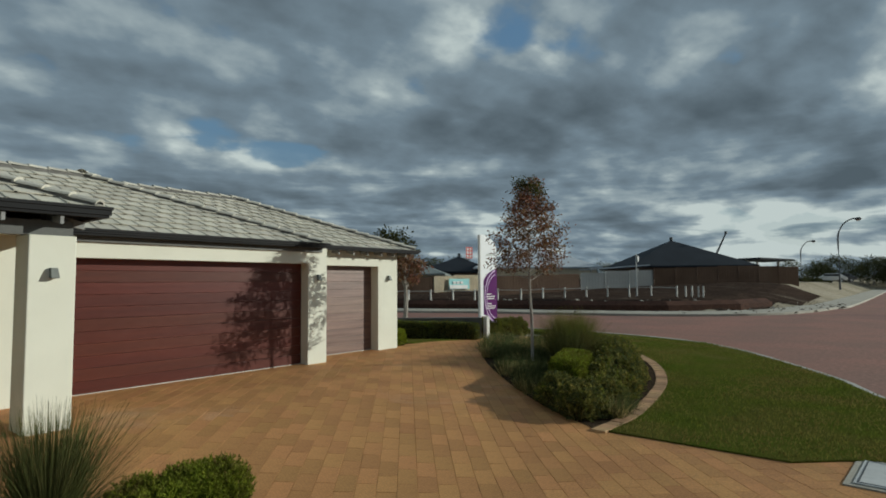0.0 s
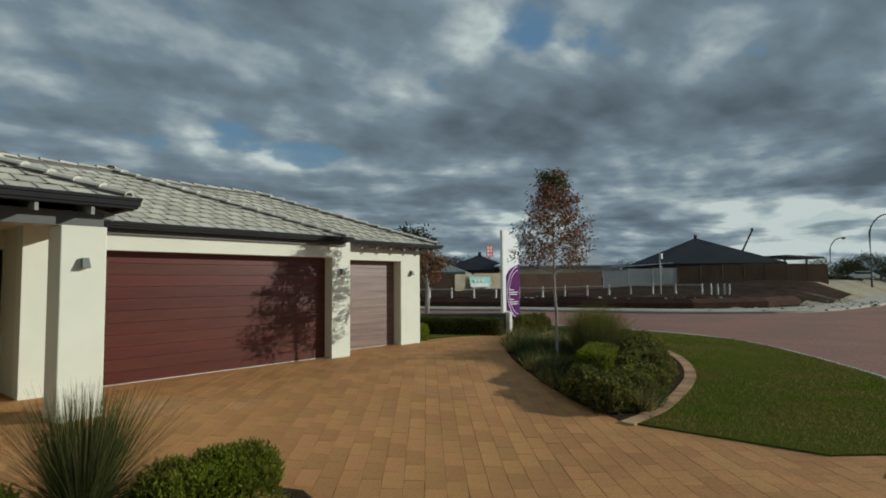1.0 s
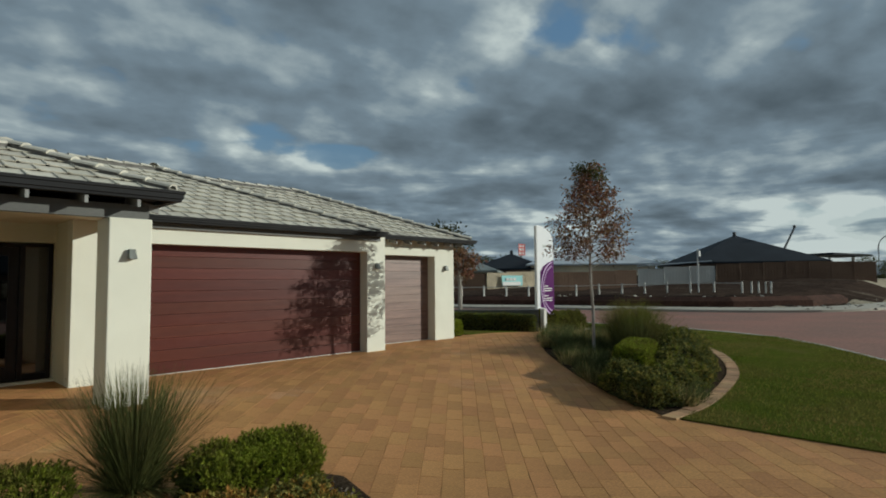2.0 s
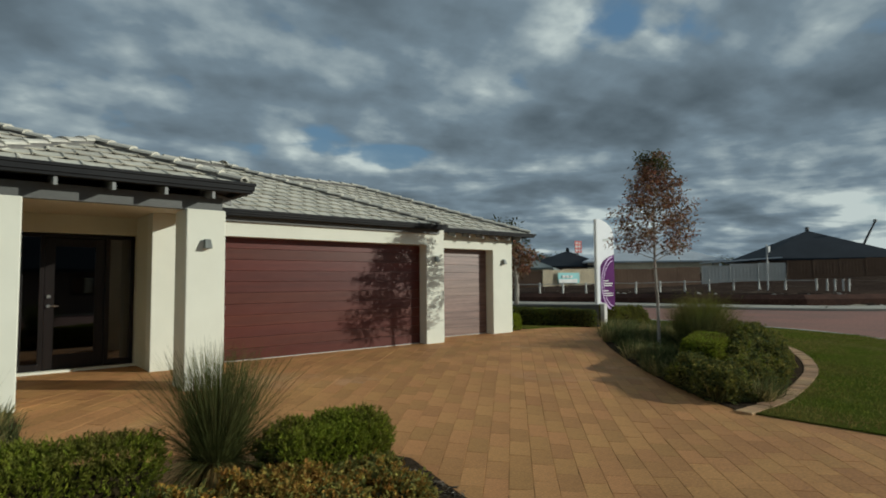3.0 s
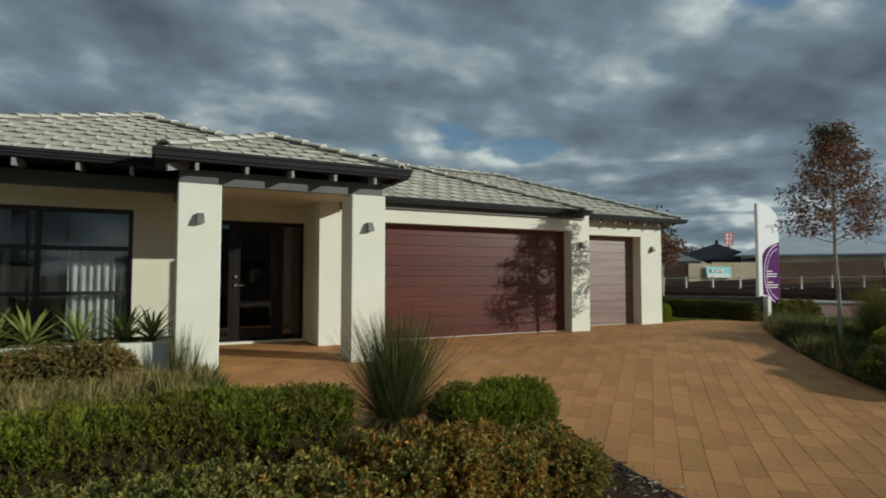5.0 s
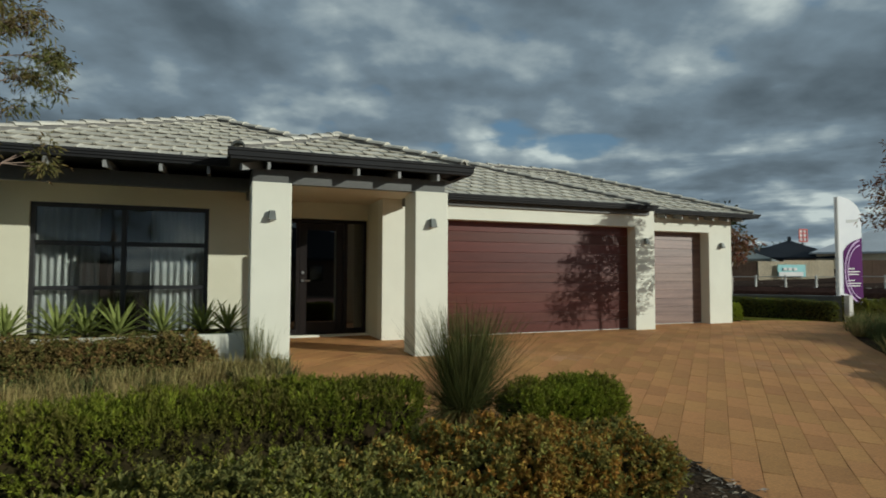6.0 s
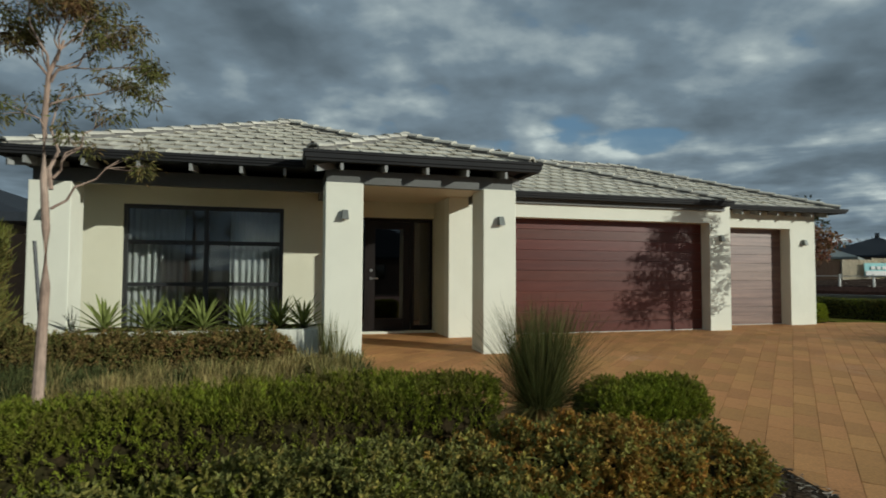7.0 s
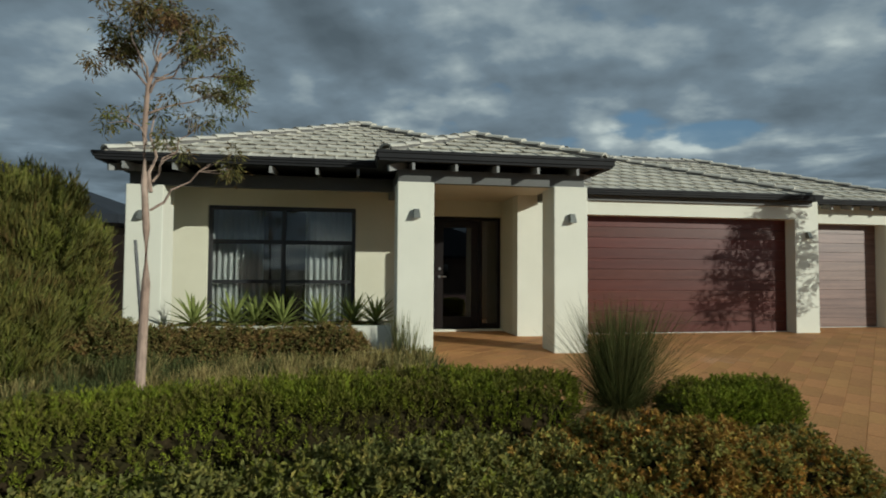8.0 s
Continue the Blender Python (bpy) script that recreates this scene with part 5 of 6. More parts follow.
# pale-barked gum before the house
gx, gy = -2.59, 6.1
gum = thing("tree", (gx, gy, lie(gx, gy)), "thin pale-barked gum tree with sparse drooping leaves", "tree")
bm = bmesh.new()
tube(bm, [(gx - 0.01, gy, lie(gx, gy) - 0.1), (gx + 0.01, gy, 0.35), (gx + 0.03, gy, 1.0), (gx + 0.02, gy, 1.5), (gx - 0.01, gy, 1.95), (gx - 0.02, gy, 2.45), (gx + 0.0, gy, 2.86), (gx + 0.10, gy + 0.03, 3.2)], [0.052, 0.043, 0.037, 0.032, 0.029, 0.025, 0.020, 0.010], 10)
part("trunk", bm, BARK, gum)
bm = bmesh.new()
BOUGHS = [  # start x, z; end x, depth, z; thickness
    (0.0, 2.85, -0.38, 0.1, 3.20, 0.013), (0.0, 2.9, -0.1, -0.2, 3.45, 0.012), (0.06, 3.0, 0.28, 0.1, 3.5, 0.012), (0.02, 2.8, 0.52, -0.12, 3.22, 0.012),
    (0.0, 2.6, 0.62, 0.1, 2.86, 0.010), (0.05, 1.85, 0.03, 0.16, 2.75, 0.02), (0.06, 1.95, 0.30, -0.05, 2.28, 0.013), (0.05, 1.68, 0.60, -0.1, 2.12, 0.013),
    (0.0, 2.3, -0.12, -0.1, 2.55, 0.009), (0.12, 2.1, 0.40, 0.05, 2.52, 0.009), (0.0, 2.9, -0.2, 0.25, 3.3, 0.010), (0.05, 3.0, 0.15, -0.25, 3.35, 0.010), (0.05, 2.95, 0.62, 0.2, 3.05, 0.008),
    (0.08, 3.1, 0.12, 0.1, 3.62, 0.009), (0.0, 2.8, 0.40, 0.3, 3.42, 0.009)]
pa, wa = [], []
for x0, z0, dx, dy, z1, th in BOUGHS:
    pts = limb(bm, (gx + x0, gy, z0), (gx + dx, gy + dy, z1), th, 0.004, 0.035, 5)
    for k in range(8 if z1 > 2.8 else 3):
        q = pts[-1] + Vector((random.uniform(-0.20, 0.20), random.uniform(-0.18, 0.18), random.uniform(-0.12, 0.12)))
        limb(bm, pts[-2], q, 0.004, 0.002, 0.02, 2, 4)
        p, w = clump(tuple(q), (0.085, 0.08, 0.07), 62, 0.9)
        pa.append(p)
        wa.append(w)
part("limb_frame", bm, BARK, gum)
part("crown", leaf_mesh("crown", GUM, np.concatenate(pa), np.concatenate(wa), 0.066, 0.015), None, gum, "olive and reddish gum leaves")
stake = thing("tree_stake", (-2.75, 6.6, -0.1), "dark thin garden stake leaning beside the tree", "stake")
part("stake", tube(bmesh.new(), [(-2.69, 6.62, -0.3), (-2.84, 6.6, 1.42)], [0.018, 0.016], 8), POLE, stake)

# ---- the bed beside the driveway ----
shrub("hedge", "small clipped bright green hedge in the garden bed", "hedge", Mound([(9.45, 4.75), (10.5, 5.08)], 0.31, 0.58, 0.30, 0.03, 72.5), (HEDGE_BRIGHT, HEDGE_BRIGHT, HEDGE), 16000, 0.055, 0.024, 0.6, 0.4)
for i, (x, y, half, tall) in enumerate(((8.35, 3.95, 0.42, 0.40), (9.1, 3.98, 0.44, 0.38), (9.9, 4.12, 0.48, 0.45), (10.7, 4.34, 0.52, 0.52), (11.6, 4.66, 0.56, 0.56), (12.5, 5.1, 0.58, 0.56), (13.4, 5.6, 0.58, 0.55), (8.65, 4.5, 0.36, 0.38))):
    shrub("shrub", "grey-green mounded shrub at the bed's edge", "shrub", Mound([(x - 0.14, y - 0.05), (x + 0.14, y + 0.05)], half, tall, 0.75, 0.13, 80.0 + i), (SAGE, HEDGE, GOLD, GRASS_DARK), 9600, 0.045, 0.024, 0.85, 0.5, 0.10, "shrubs in the bed", 10, 0.11)
for i in range(290):
    t = RNG.uniform(0, 1)
    k = t * (len(BED_DRIVE) - 9) + 2
    ax, ay = BED_DRIVE[int(k)]
    o = RNG.uniform(0.05, 2.1) ** 1.2 * min(1.0, 0.35 + t * 1.6)
    x, y = ax + o * 0.72 + 0.06, ay - o * 0.68
    if not inside((x, y), bed_outline) or math.hypot(x - tx, y - ty) < 0.15:
        continue
    sown(x, y, GRASS_DARK if i % 5 else STRAW, 80, 0.42, 0.012, 0.45, 0.12)
for x, y, n, tall in ((11.95, 5.9, 3600, 1.35), (12.5, 6.2, 2400, 1.25), (11.5, 5.7, 1800, 1.1)):
    tuft("tall_grass", "tall fine green ornamental grass", x, y, FEATHER if n > 2000 else SPIKE, n, tall, 0.0042, 0.34, 0.18, bits=4, ring=0.26)

for mat_name, rows in GRASS.items():
    base = np.concatenate([r[0] for r in rows])
    way = np.concatenate([r[1] for r in rows])
    size = np.linalg.norm(way, axis=1)
    me = blade_mesh("grasses", bpy.data.materials[mat_name], base, way, size, 0.010, 0.28)
    tagged(part("groundcover_grass", me, None), "strappy dark green groundcover grass in the beds" if mat_name == GRASS_DARK.name else "dry straw-coloured ornamental grass in the beds", "grass", kind="stuff")

# lawn blades
n = 60000
x = RNG.uniform(7.6, 20, n)
y = RNG.uniform(-1.2, 8.5, n)
keep = np.array([inside((a, b), lawn_outline) for a, b in zip(x, y)])
x, y = x[keep], y[keep]
base = np.stack([x, y, np.array([lie(a, b) for a, b in zip(x, y)]) + 0.015], 1)
way = RNG.normal(size=(len(x), 3)) * 0.45 + np.array([0, 0, 1.0])
part("grass", leaf_mesh("grass", BLADE, base, way, 0.055, 0.010, 0.1), None)
tagged(bpy.data.objects["grass"], "short green lawn grass blades", "grass", kind="stuff")
# mulch chips at the corner of the front bed
n = 1500
x = RNG.uniform(1.2, 3.05, n)
y = RNG.uniform(2.6, 4.5, n)
base = np.stack([x, y, np.array([lie(a, b) for a, b in zip(x, y)]) + 0.02], 1)
way = RNG.normal(size=(n, 3)) * np.array([1, 1, 0.15])
tagged(part("mulch", leaf_mesh("mulch", material("pale_mulch_chips", (0.30, 0.26, 0.21), 0.9, (0.12, 0.09, 0.06), 8.0, 40, 0.3, 0.0, spread=0.5, island=True), base, way, 0.06, 0.016, 0.1), None), "pale weathered mulch chips", "mulch", kind="stuff")

# ---- across the driveway: hedge, wall and banner ----
# mostly the darkest leaf colour, standing for the shade on this hedge
shrub("hedge", "low green clipped hedge beside the driveway, shade put into its leaf colour", "hedge", Mound([(11.9, 13.75), (13.0, 12.5), (13.9, 11.4), (14.55, 10.62)], 0.30, 0.52, 0.36, 0.04, 90.0), (GRASS_DARK, GRASS_DARK, HEDGE), 18000, 0.06, 0.028, 0.6, 0.4)
shrub("shrub", "small lime-green shrub at the garage corner", "shrub", Mound([(11.55, 10.95), (11.65, 10.97)], 0.2, 0.42, 0.7, 0.08, 92.0), (HEDGE_BRIGHT,), 3000, 0.05, 0.024)
for i, (x, y) in enumerate(((15.95, 10.95), (16.7, 10.95), (17.6, 11.0))):
    shrub("shrub", "olive green rounded shrub behind the banner post", "shrub", Mound([(x - 0.2, y), (x + 0.2, y)], 0.5, 0.6, 0.75, 0.14, 93.0 + i), (SAGE, HEDGE), 5000, 0.06, 0.03, group="shrubs behind the banner")
bm = prism(bmesh.new(), [(11.9, 11.1), (12.1, 10.88), (13.5, 10.73), (15.04, 10.53), (14.6, 11.1), (12.2, 14.0), (11.3, 14.0)], lambda x, y: lie(x, y) - 0.2, lambda x, y: lie(x, y) + 0.02)
tagged(part("lawn", bm, TURF), "small strip of green lawn beside the garage", "lawn", kind="structure")
wall = thing("garden_wall", (14.5, 13.2, 0), "low dark garden wall behind the hedge", "wall", kind="structure")
bm = bmesh.new()
wall_run = [Vector((15.10, 10.56)), Vector((12.2, 14.10))]
for h0, h1, thick in ((-0.3, 0.55, 0.09), (0.55, 0.60, 0.12)):
    o = Vector((0.774, 0.634)) * thick
    bmesh.ops.convex_hull(bm, input=[bm.verts.new((p.x + k * o.x, p.y + k * o.y, z)) for p in wall_run for k in (-1, 1) for z in (h0, h1)])
part("wall", bm, BEAM, wall)

banner = thing("banner", (15.30, 10.70, 0), "white and purple feather banner flag on a pale post", "banner")
part("post", boxed(15.06, 15.22, 10.33, 10.47, -0.3, 0.62, 0.01), POST_PAINT, banner, "cream painted post")
part("pole", tube(bmesh.new(), [(15.28, 10.75, -0.2), (15.28, 10.75, 3.30)], [0.055, 0.05], 10), SIGN_WHITE, banner, "white pole")


def cloth(points, off, mat, name, label=""):
    """A flat print or cloth on the banner: points are metres along the cloth and up."""
    bm = bmesh.new()
    front = [bm.verts.new((15.29 + 1.42 * u, 10.70 - off, z)) for u, z in points]
    back = [bm.verts.new((15.29 + 1.42 * u, 10.70 - off + 0.004, z)) for u, z in points]
    n = len(points)
    f = [bm.faces.new(front), bm.faces.new(list(reversed(back)))]
    for i in range(n):
        bm.faces.new((front[i], front[(i + 1) % n], back[(i + 1) % n], back[i]))
    bmesh.ops.triangulate(bm, faces=f)
    bmesh.ops.recalc_face_normals(bm, faces=bm.faces)
    return part(name, bm, mat, banner, label)


arch = [(0.66 * math.sin(a), 2.78 + 0.54 * math.cos(a)) for a in [k * math.pi / 16 for k in range(9)]]
cloth([(0, 0.62)] + arch + [(0.66, 0.42), (0.5, 0.34), (0.25, 0.60)], 0.0, WHITE_CLOTH, "cloth", "white banner cloth")
cloth([(0.10, 0.66), (0.10, 1.80), (0.22, 1.98), (0.40, 2.10), (0.655, 2.2), (0.655, 0.44), (0.5, 0.37), (0.27, 0.62)], 0.009, PURPLE, "print", "purple printed panel")
for r, w in ((1.06, 0.06), (0.90, 0.04)):
    ang = [math.pi * (0.56 + 0.88 * k / 18) for k in range(19)]
    bm = bmesh.new()
    rows = []
    for a in ang:
        flat = [(15.29 + 1.42 * min(0.66 + 0.52 * q * math.cos(a), 0.65), 1.25 + 0.86 * q * math.sin(a)) for q in (r, r - w)]
        rows.append([bm.verts.new((x, y, z)) for y in (10.672, 10.678) for x, z in flat])
    for r0, r1 in zip(rows, rows[1:]):
        for i, j in ((0, 1), (1, 3), (3, 2), (2, 0)):
            bm.faces.new((r0[i], r0[j], r1[j], r1[i]))
    bmesh.ops.recalc_face_normals(bm, faces=bm.faces)
    part("swirl", bm, LILAC, banner, "lilac printed swirl")
for k, (z, u1) in enumerate(((1.32, 0.40), (1.24, 0.56), (1.17, 0.52), (1.00, 0.40), (0.92, 0.58), (0.85, 0.56))):
    cloth([(0.20, z), (u1, z), (u1, z + 0.028), (0.20, z + 0.028)], 0.022, SIGN_WHITE, "print_bar")
cloth([(0.22, 2.60), (0.56, 2.64), (0.56, 2.72), (0.22, 2.68)], 0.009, FENCE_GREY, "print_bar")

# ---- far side of the road ----
line = smoothed([(29.5, 43), (33.1, 32.9), (38.4, 23.9), (43.3, 18.0), (45.6, 14.9)], 60)
fence = thing("post_fence", (40, 22, 0.3), "row of short white bollard posts with a top rail", "fence")
run, posts = 0.0, []
for a, b in zip(line, line[1:]):
    run += math.dist(a, b)
    if run >= 1.7 or not posts:
        posts.append(b)
        run = 0.0
for extra in ((46.1, 13.5), (46.3, 12.9), (46.4, 12.45), (46.5, 12.0), (46.6, 11.7)):
    posts.append(extra)


def lot(x, y):
    return max(terrain(x, y), 0.30)


for i, (x, y) in enumerate(posts):
    bm = bmesh.new()
    bar(bm, (x, y, terrain(x, y) - 0.2), (x + (0.15 if i == len(posts) - 1 else 0.0), y, lot(x, y) + 0.86), 0.10, 0.10)
    part("post", bm, POST_PAINT, fence)
for a, b in zip(posts[:-5], posts[1:-4]):
    part("rail", bar(bmesh.new(), (*a, lot(*a) + 0.74), (*b, lot(*b) + 0.74), 0.07, 0.05), POST_PAINT, fence)


def sheet_fence(name, label, a, b, height, mat, cap):
    """A ribbed sheet fence from a to b in bays, on the lot's ground."""
    a, b = Vector(a), Vector(b)
    top = thing(name, (a.x, a.y, lot(a.x, a.y)), label, "fence")
    n = max(int((b - a).length / 2.4), 1)
    o = Vector((-(b - a).y, (b - a).x)).normalized()
    for i in range(n):
        p, q = a.lerp(b, i / n), a.lerp(b, (i + 1) / n)
        bm = bmesh.new()
        rows = []
        for k in range(17):
            c = p.lerp(q, k / 16)
            w = 0.003 if k % 2 else -0.003
            z0 = lot(c.x, c.y)
            zt = lot(p.x, p.y)
            rows.append((bm.verts.new((c.x + o.x * w, c.y + o.y * w, z0 - 0.3)), bm.verts.new((c.x + o.x * w, c.y + o.y * w, zt + height))))
        for r0, r1 in zip(rows, rows[1:]):
            bm.faces.new((r0[0], r1[0], r1[1], r0[1]))
        bmesh.ops.solidify(bm, geom=bm.faces[:], thickness=0.02)
        part("panel", bm, mat, top)
        part("post", boxed(p.x - 0.014, p.x + 0.014, p.y - 0.014, p.y + 0.014, lot(p.x, p.y) - 0.3, lot(p.x, p.y) + height + 0.01), cap, top)
    return top


sheet_fence("boundary_fence", "brown ribbed steel boundary fence", (41.8, 28.3), (52.6, 24.75), 1.75, FENCE_BROWN, FENCE_BROWN)
sheet_fence("boundary_fence", "grey ribbed steel boundary fence", (52.7, 24.65), (58.95, 19.6), 1.75, FENCE_GREY, FENCE_GREY)
sheet_fence("boundary_fence", "brown ribbed steel boundary fence", (59.05, 19.5), (72.7, 8.35), 1.8, FENCE_BROWN, FENCE_BROWN)
sheet_fence("boundary_fence", "pale limestone coloured boundary fence", (44.76, 37.12), (52.4, 35.5), 1.75, FENCE_SAND, FENCE_SAND)
sheet_fence("boundary_fence", "brown ribbed steel boundary fence", (40.4, 39.6), (44.7, 37.2), 1.75, FENCE_BROWN, FENCE_BROWN)


def far_house(label, cx, cy, wide, deep, turn, base, eave, rise, mat, wall, chimney=False, glazed=3):
    """A hip-roofed house: walls, roof with eaves, openings."""
    m = pose(cx, cy, base, 0, 0, turn)
    top = thing("house", (cx, cy, base), label, "house", "houses across the road")

    def put(name, bm, mat2, parent=top, label2=""):
        bmesh.ops.transform(bm, matrix=m, verts=bm.verts)
        return part(name, bm, mat2, parent, label2)

    put("wall", boxed(-wide / 2 + 0.6, wide / 2 - 0.6, -deep / 2 + 0.6, deep / 2 - 0.6, -0.5, eave), wall)
    bm = bmesh.new()
    h = min(wide, deep) / 2
    r = max(wide, deep) / 2 - h
    rx, ry = (r, 0) if wide > deep else (0, r)
    c = [bm.verts.new((x, y, eave)) for x, y in ((-wide / 2, -deep / 2), (wide / 2, -deep / 2), (wide / 2, deep / 2), (-wide / 2, deep / 2))]
    d = [bm.verts.new((v.co.x, v.co.y, eave - 0.2)) for v in c]
    a, b = bm.verts.new((-rx, -ry, eave + rise)), bm.verts.new((rx + 0.001, ry, eave + rise))
    if wide > deep:
        loops = ((c[0], c[1], b, a), (c[1], c[2], b), (c[2], c[3], a, b), (c[3], c[0], a))
    else:
        loops = ((c[0], c[1], a), (c[1], c[2], b, a), (c[2], c[3], b), (c[3], c[0], a, b))
    for f in loops:
        bm.faces.new(f)
    for i in range(4):
        bm.faces.new((d[i], d[(i + 1) % 4], c[(i + 1) % 4], c[i]))
    bm.faces.new(list(reversed(d)))
    bmesh.ops.recalc_face_normals(bm, faces=bm.faces)
    rf = put("roof", bm, mat)
    put("ridge", bar(bmesh.new(), (-rx - 0.2, -ry, eave + rise + 0.03), (rx + 0.2, ry, eave + rise + 0.03), 0.22, 0.16), mat, rf)
    if chimney:
        put("vent", tube(bmesh.new(), [(0, 0, eave + rise - 0.1), (0, 0, eave + rise + 0.45)], [0.22, 0.2], 10), POLE, rf)
    for k in range(glazed):
        x = (-0.5 + (k + 0.7) / (glazed + 0.4)) * (wide - 2)
        win = put("window", boxed(x - 0.8, x + 0.8, -deep / 2 + 0.52, -deep / 2 + 0.605, 0.9, 2.1), BLACK_FRAME)
        put("pane", boxed(x - 0.72, x + 0.72, -deep / 2 + 0.50, -deep / 2 + 0.515, 0.97, 2.03), DOOR_PANE, win)
    return top


far_house("low house with a charcoal steel hip roof across the lot", 78.7, 23.55, 15.4, 15.4, 36, 1.1, 2.5, 3.6, ROOF_DARK, BRICK_FAR, True)
far_house("low house with a pale grey steel hip roof", 72, 42, 17, 17, 40, 1.1, 2.6, 3.5, ROOF_PALE, FENCE_SAND)
far_house("low house with a charcoal tiled hip roof", 64, 48.5, 11, 11, 30, 0.8, 2.4, 2.2, ROOF_DARK, BRICK_FAR, True)
far_house("low house with a grey-green steel roof", 49.5, 46.0, 14, 11, 35, 0.7, 2.0, 2.2, ROOF_GREEN, FENCE_SAND)
far_house("low house with a charcoal tiled hip roof across the street", 6, -27, 17, 13, 180, -0.3, 2.6, 2.6, ROOF_DARK, BRICK_FAR)
far_house("low house with a charcoal tiled hip roof across the street", -16, -27, 16, 13, 180, -0.3, 2.6, 2.5, ROOF_DARK, BRICK_FAR)
# carport and lean-to by the dark house
shed = thing("carport", (86, 16, 1.2), "flat-roofed open carport beside the far house", "carport")
part("roof", bar(bmesh.new(), (84.6, 15.9, 4.6), (90.0, 12.6, 4.4), 5.0, 0.25), ROOF_DARK, shed)
for x, y in ((84.9, 15.4), (89.6, 12.6), (87.1, 18.3), (91.0, 15.4)):
    part("post", boxed(x - 0.15, x + 0.15, y - 0.15, y + 0.15, 0.7, 4.35), POST_PAINT, shed)
patio = thing("patio_roof", (60.5, 26, 1.0), "pale grey sloping patio roof behind the fence", "patio roof")
part("sheet", bar(bmesh.new(), (58.8, 27.1, 3.05), (63.8, 22.2, 3.5), 3.0, 0.12), ROOF_PALE, patio)
for x, y in ((59.3, 26.5), (63.3, 22.7)):
    part("post", boxed(x - 0.06, x + 0.06, y - 0.06, y + 0.06, 0.7, 3.2), POST_PAINT, patio)
mast = thing("crane_mast", (81.9, 19.3, 5), "thin dark slanting mast behind the roof", "mast")
part("mast", tube(bmesh.new(), [(81.45, 20.1, 2.0), (82.05, 17.45, 8.05)], [0.16, 0.10], 8), POLE, mast)
part("head", boxed(81.9, 82.2, 17.3, 17.6, 7.95, 8.3, 0.02), POLE, mast)

# billboard and red sign
board = thing("sign_board", (47.8, 36.25, 0.7), "teal and white estate sign board on the fence", "sign")
d = Vector((0.977, -0.21, 0))
c = Vector((47.8, 36.25, 0))


def plate(name, u0, u1, z0, z1, off, mat, parent, label=""):
    bm = bmesh.new()
    p = [c + d * u + Vector((-0.21, -0.977, 0)) * (off + k) for k in (0, 0.05) for u in (u0, u1)]
    v = [bm.verts.new((q.x, q.y, z)) for q in p for z in (z0, z1)]
    bmesh.ops.convex_hull(bm, input=v)
    return part(name, bm, mat, parent, label)


plate("panel", -1.43, 1.43, 1.02, 2.12, 0.0, TEAL, board, "teal printed panel")
plate("band", -1.38, 1.1, 1.07, 1.45, 0.08, SIGN_WHITE, board, "white band")
for k in range(3):
    plate("print_bar", -0.9 + 0.5 * k, -0.55 + 0.5 * k, 1.58, 1.84, 0.08, SIGN_WHITE, board)
for u in (-1.0, 1.0):
    plate("leg", u - 0.05, u + 0.05, 0.3, 1.0, 0.0, POST_PAINT, board)
sign = thing("sign", (64.7, 47.3, 4.5), "small red and white sign above the far roof", "sign")
c = Vector((64.7, 47.3, 0))
plate("panel", -0.55, 0.55, 5.1, 6.6, 0.0, SIGN_WHITE, sign)
for z in (5.15, 5.65, 6.15, 6.6):
    plate("print_bar", -0.6, 0.6, z, z + 0.12, 0.08, SIGN_RED, sign)
for u in (-0.55, 0.0, 0.5):
    plate("print_bar", u, u + 0.1, 5.15, 6.7, 0.08, SIGN_RED, sign)
plate("leg", -0.1, 0.1, 1.0, 5.1, 0.0, POLE, sign)


def street_lamp(x, y, z, tall, reach, way):
    top = thing("street_lamp", (x, y, z), "tall dark street lamp with a curved arm", "street lamp", "street lamps")
    wx, wy = way
    pts = [(x, y, z - 0.3), (x, y, z + tall * 0.7)] + [(x + wx * reach * (1 - math.cos(a)), y + wy * reach * (1 - math.cos(a)), z + tall * 0.7 + tall * 0.3 * math.sin(a)) for a in [k * math.pi / 16 for k in range(1, 9)]]
    part("pole", tube(bmesh.new(), pts, [0.11] + [0.085] * 2 + [0.06] * 7, 8), POLE, top)
    hx, hy = x + wx * (reach + 0.2), y + wy * (reach + 0.2)
    bm = bmesh.new()
    bmesh.ops.create_uvsphere(bm, u_segments=10, v_segments=6, radius=0.26, matrix=Matrix.Translation((hx, hy, z + tall - 0.06)) @ Matrix.Diagonal((1.2, 1.2, 0.6, 1)))
    part("lamp_head", bm, POLE, top)
    part("lens", tube(bmesh.new(), [(hx, hy, z + tall - 0.2), (hx, hy, z + tall - 0.27)], [0.2, 0.14], 10), SIGN_WHITE, top)


street_lamp(68.7, 4.4, 1.05, 6.75, 1.5, (0.08, -1.0))
street_lamp(100.2, 11.1, 1.2, 6.4, 1.5, (0.08, -1.0))
pole = thing("sign_pole", (45.1, 16.3, 0.5), "thin grey street sign pole on the verge", "sign pole")
part("pole", tube(bmesh.new(), [(45.1, 16.3, 0.2), (45.1, 16.3, 3.9)], [0.06, 0.05], 8), FENCE_GREY, pole)
part("plate", boxed(44.95, 45.25, 16.12, 16.2, 3.3, 3.75), FENCE_GREY, pole)


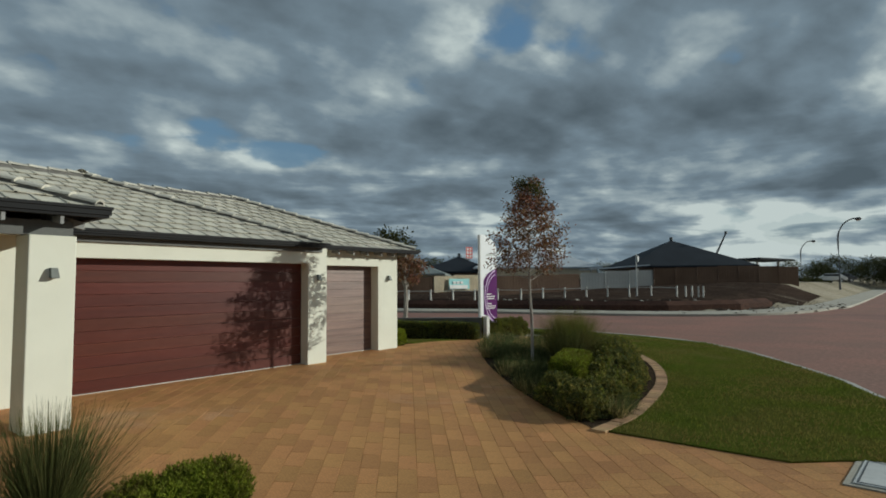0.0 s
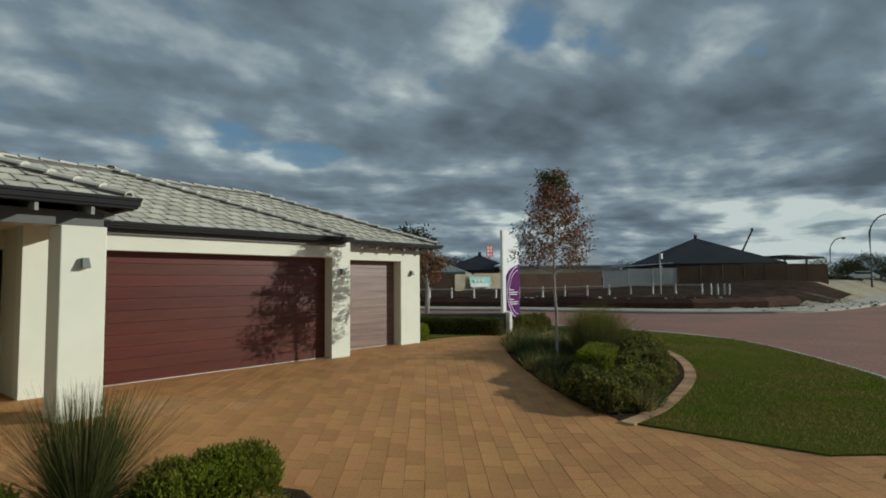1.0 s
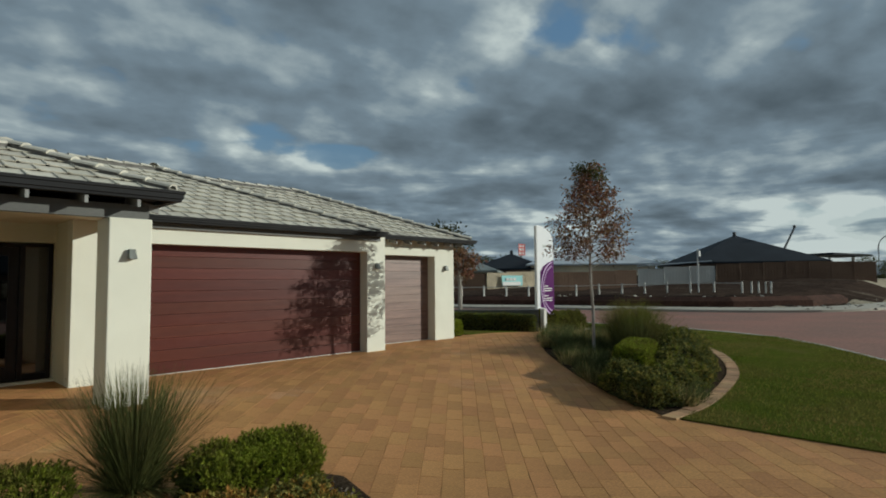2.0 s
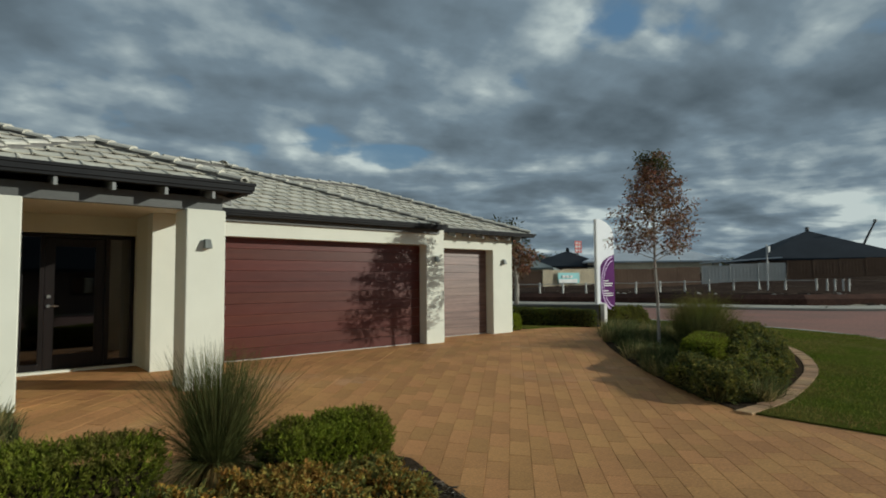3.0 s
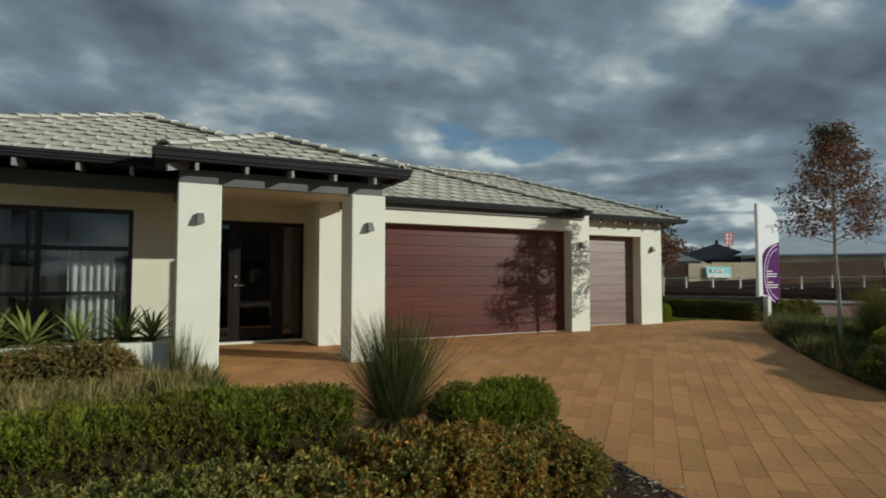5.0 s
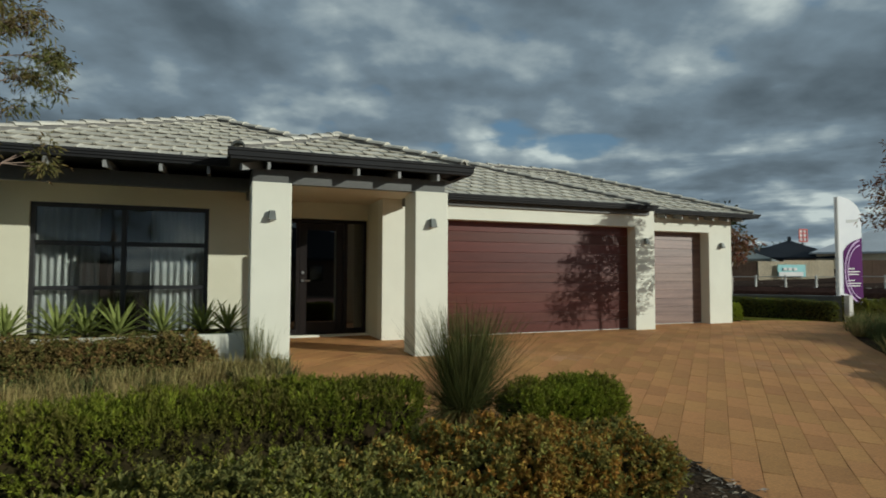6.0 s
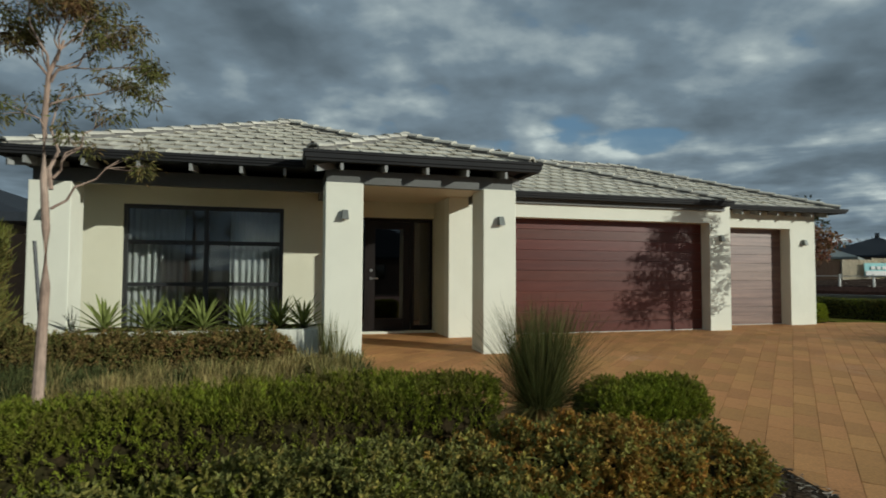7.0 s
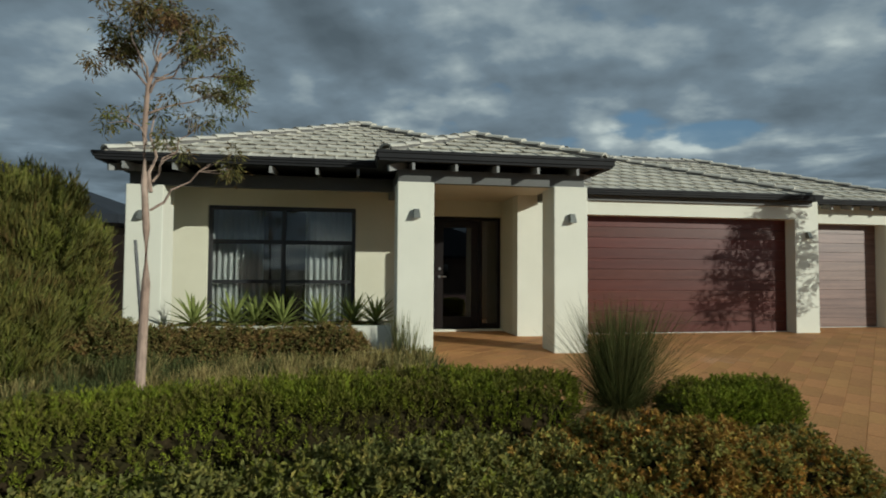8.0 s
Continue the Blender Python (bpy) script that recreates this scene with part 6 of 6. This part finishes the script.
def far_tree(x, y, z, trunk, crown, wide, n, mat, label):
    top = thing("tree", (x, y, z), label, "tree", "far trees")
    bm = bmesh.new()
    tube(bm, [(x, y, z - 0.3), (x + 0.1, y, z + trunk * 0.6), (x, y, z + trunk + crown * 0.5)], [0.16, 0.11, 0.05], 8)
    pa, wa = [], []
    for i in range(n):
        a, t = i * 2.4, (i + 0.5) / n
        r = wide * math.sqrt(random.uniform(0.1, 1)) * math.sin(math.pi * (0.15 + 0.8 * t)) ** 0.7
        q = (x + r * math.cos(a), y + r * math.sin(a), z + trunk + crown * t)
        if i % 3 == 0:
            limb(bm, (x, y, z + trunk * 0.8 + crown * t * 0.4), q, 0.05, 0.015, 0.08, 3, 5)
        p, w = clump(q, (wide * 0.3, wide * 0.3, wide * 0.2), 60 if wide < 2.5 else 110, 0.3)
        pa.append(p)
        wa.append(w)
    part("trunk", bm, BARK_GREY, top)
    part("crown", leaf_mesh("crown", mat, np.concatenate(pa), np.concatenate(wa), 0.2 if wide < 2.5 else 0.4, 0.09 if wide < 2.5 else 0.18), None, top)


far_tree(21.8, 21.1, -0.35, 2.9, 1.9, 1.25, 26, FAR_LEAF, "street tree with a dark rounded crown beyond the garage")
far_tree(20.6, 19.0, -0.35, 2.2, 1.2, 1.0, 18, MAROON, "sparse reddish street tree beyond the garage")
far_tree(87, 10.8, 1.2, 0.8, 2.2, 1.8, 20, FAR_LEAF, "dark bushy tree beside the fence")
for i in range(24):
    far_tree(140 + 40 * RNG.uniform(), 14.5 - 2.6 * i + RNG.uniform(-1, 1), 0.8, 0.6, 2.6 + 2.6 * RNG.uniform(), 3.4, 20, FAR_LEAF, "dark far tree in the row on the horizon")
for i in range(14):
    far_tree(50 + 9 * i, 85 + 12 * RNG.uniform() - 3.0 * i, 0.8, 1.5, 3.2 + 2 * RNG.uniform(), 4.0, 18, FAR_LEAF, "dark far tree in the row on the horizon")
for x, y in ((101, 11.5), (106, 10.2), (112, 9.8)):
    shrub("bush", "rounded green roadside bush", "bush", Mound([(x - 0.6, y), (x + 0.6, y)], 1.5, 2.1, 0.7, 0.3, x), (FAR_LEAF,), 1500, 0.35, 0.2, group="roadside bushes")


def parked_car(x, y, z, turn, paint, label):
    m = pose(x, y, z, 0, 0, turn)
    top = thing("car", (x, y, z), label, "car", "parked cars")

    def put(name, bm, mat2, parent=top):
        bmesh.ops.transform(bm, matrix=m, verts=bm.verts)
        return part(name, bm, mat2, parent)

    bm = bmesh.new()
    side = [(-2.2, 0.35), (-2.25, 0.8), (-1.9, 0.95), (-1.25, 1.42), (0.55, 1.45), (1.25, 0.98), (2.1, 0.82), (2.25, 0.4)]
    l = [bm.verts.new((a, -0.85 + (0.14 if b > 1.2 else 0), b)) for a, b in side]
    r = [bm.verts.new((a, 0.85 - (0.14 if b > 1.2 else 0), b)) for a, b in side]
    k = len(side)
    bm.faces.new(l)
    bm.faces.new(list(reversed(r)))
    for i in range(k):
        bm.faces.new((l[i], r[i], r[(i + 1) % k], l[(i + 1) % k]))
    bmesh.ops.recalc_face_normals(bm, faces=bm.faces)
    bmesh.ops.bevel(bm, geom=bm.edges[:], offset=0.06, segments=2, affect="EDGES")
    put("body", bm, paint)
    for y0 in (-0.86, 0.8):
        put("window", boxed(-1.2, 0.9, y0, y0 + 0.06, 1.0, 1.34, 0.02), BLACK_FRAME)
        for x0 in (-1.4, 1.4):
            wheel = put("wheel", tube(bmesh.new(), [(x0, y0 - 0.04, 0.32), (x0, y0 + 0.12, 0.32)], [0.32, 0.32], 16), POLE)
            put("rim", tube(bmesh.new(), [(x0, y0 - 0.055, 0.32), (x0, y0 + 0.135, 0.32)], [0.18, 0.18], 12), STEEL, wheel)


parked_car(109, 8.2, 1.3, 100, SIGN_WHITE, "white car parked at the far kerb")
parked_car(114, 7.2, 1.3, 100, POLE, "dark car parked at the far kerb")
# neighbour's fence and roof at the side of the house
side = thing("side_fence", (-5.5, 12.5, 0), "dark brown timber side fence in the shade", "fence")
for i in range(14):
    x = -8.4 + i * 0.335
    part("paling", boxed(x, x + 0.315, 12.4, 12.43, -0.2, 1.8 + 0.02 * (i % 3)), FENCE_BROWN, side)
part("rail", boxed(-8.4, -3.9, 12.44, 12.49, 1.3, 1.4), FENCE_BROWN, side)
part("rail", boxed(-8.4, -3.9, 12.44, 12.49, 0.4, 0.5), FENCE_BROWN, side)
far_house("neighbouring low house with a dark hip roof", -12.5, 21, 13, 13, 0, -0.1, 2.5, 2.4, ROOF_DARK, BRICK_FAR)
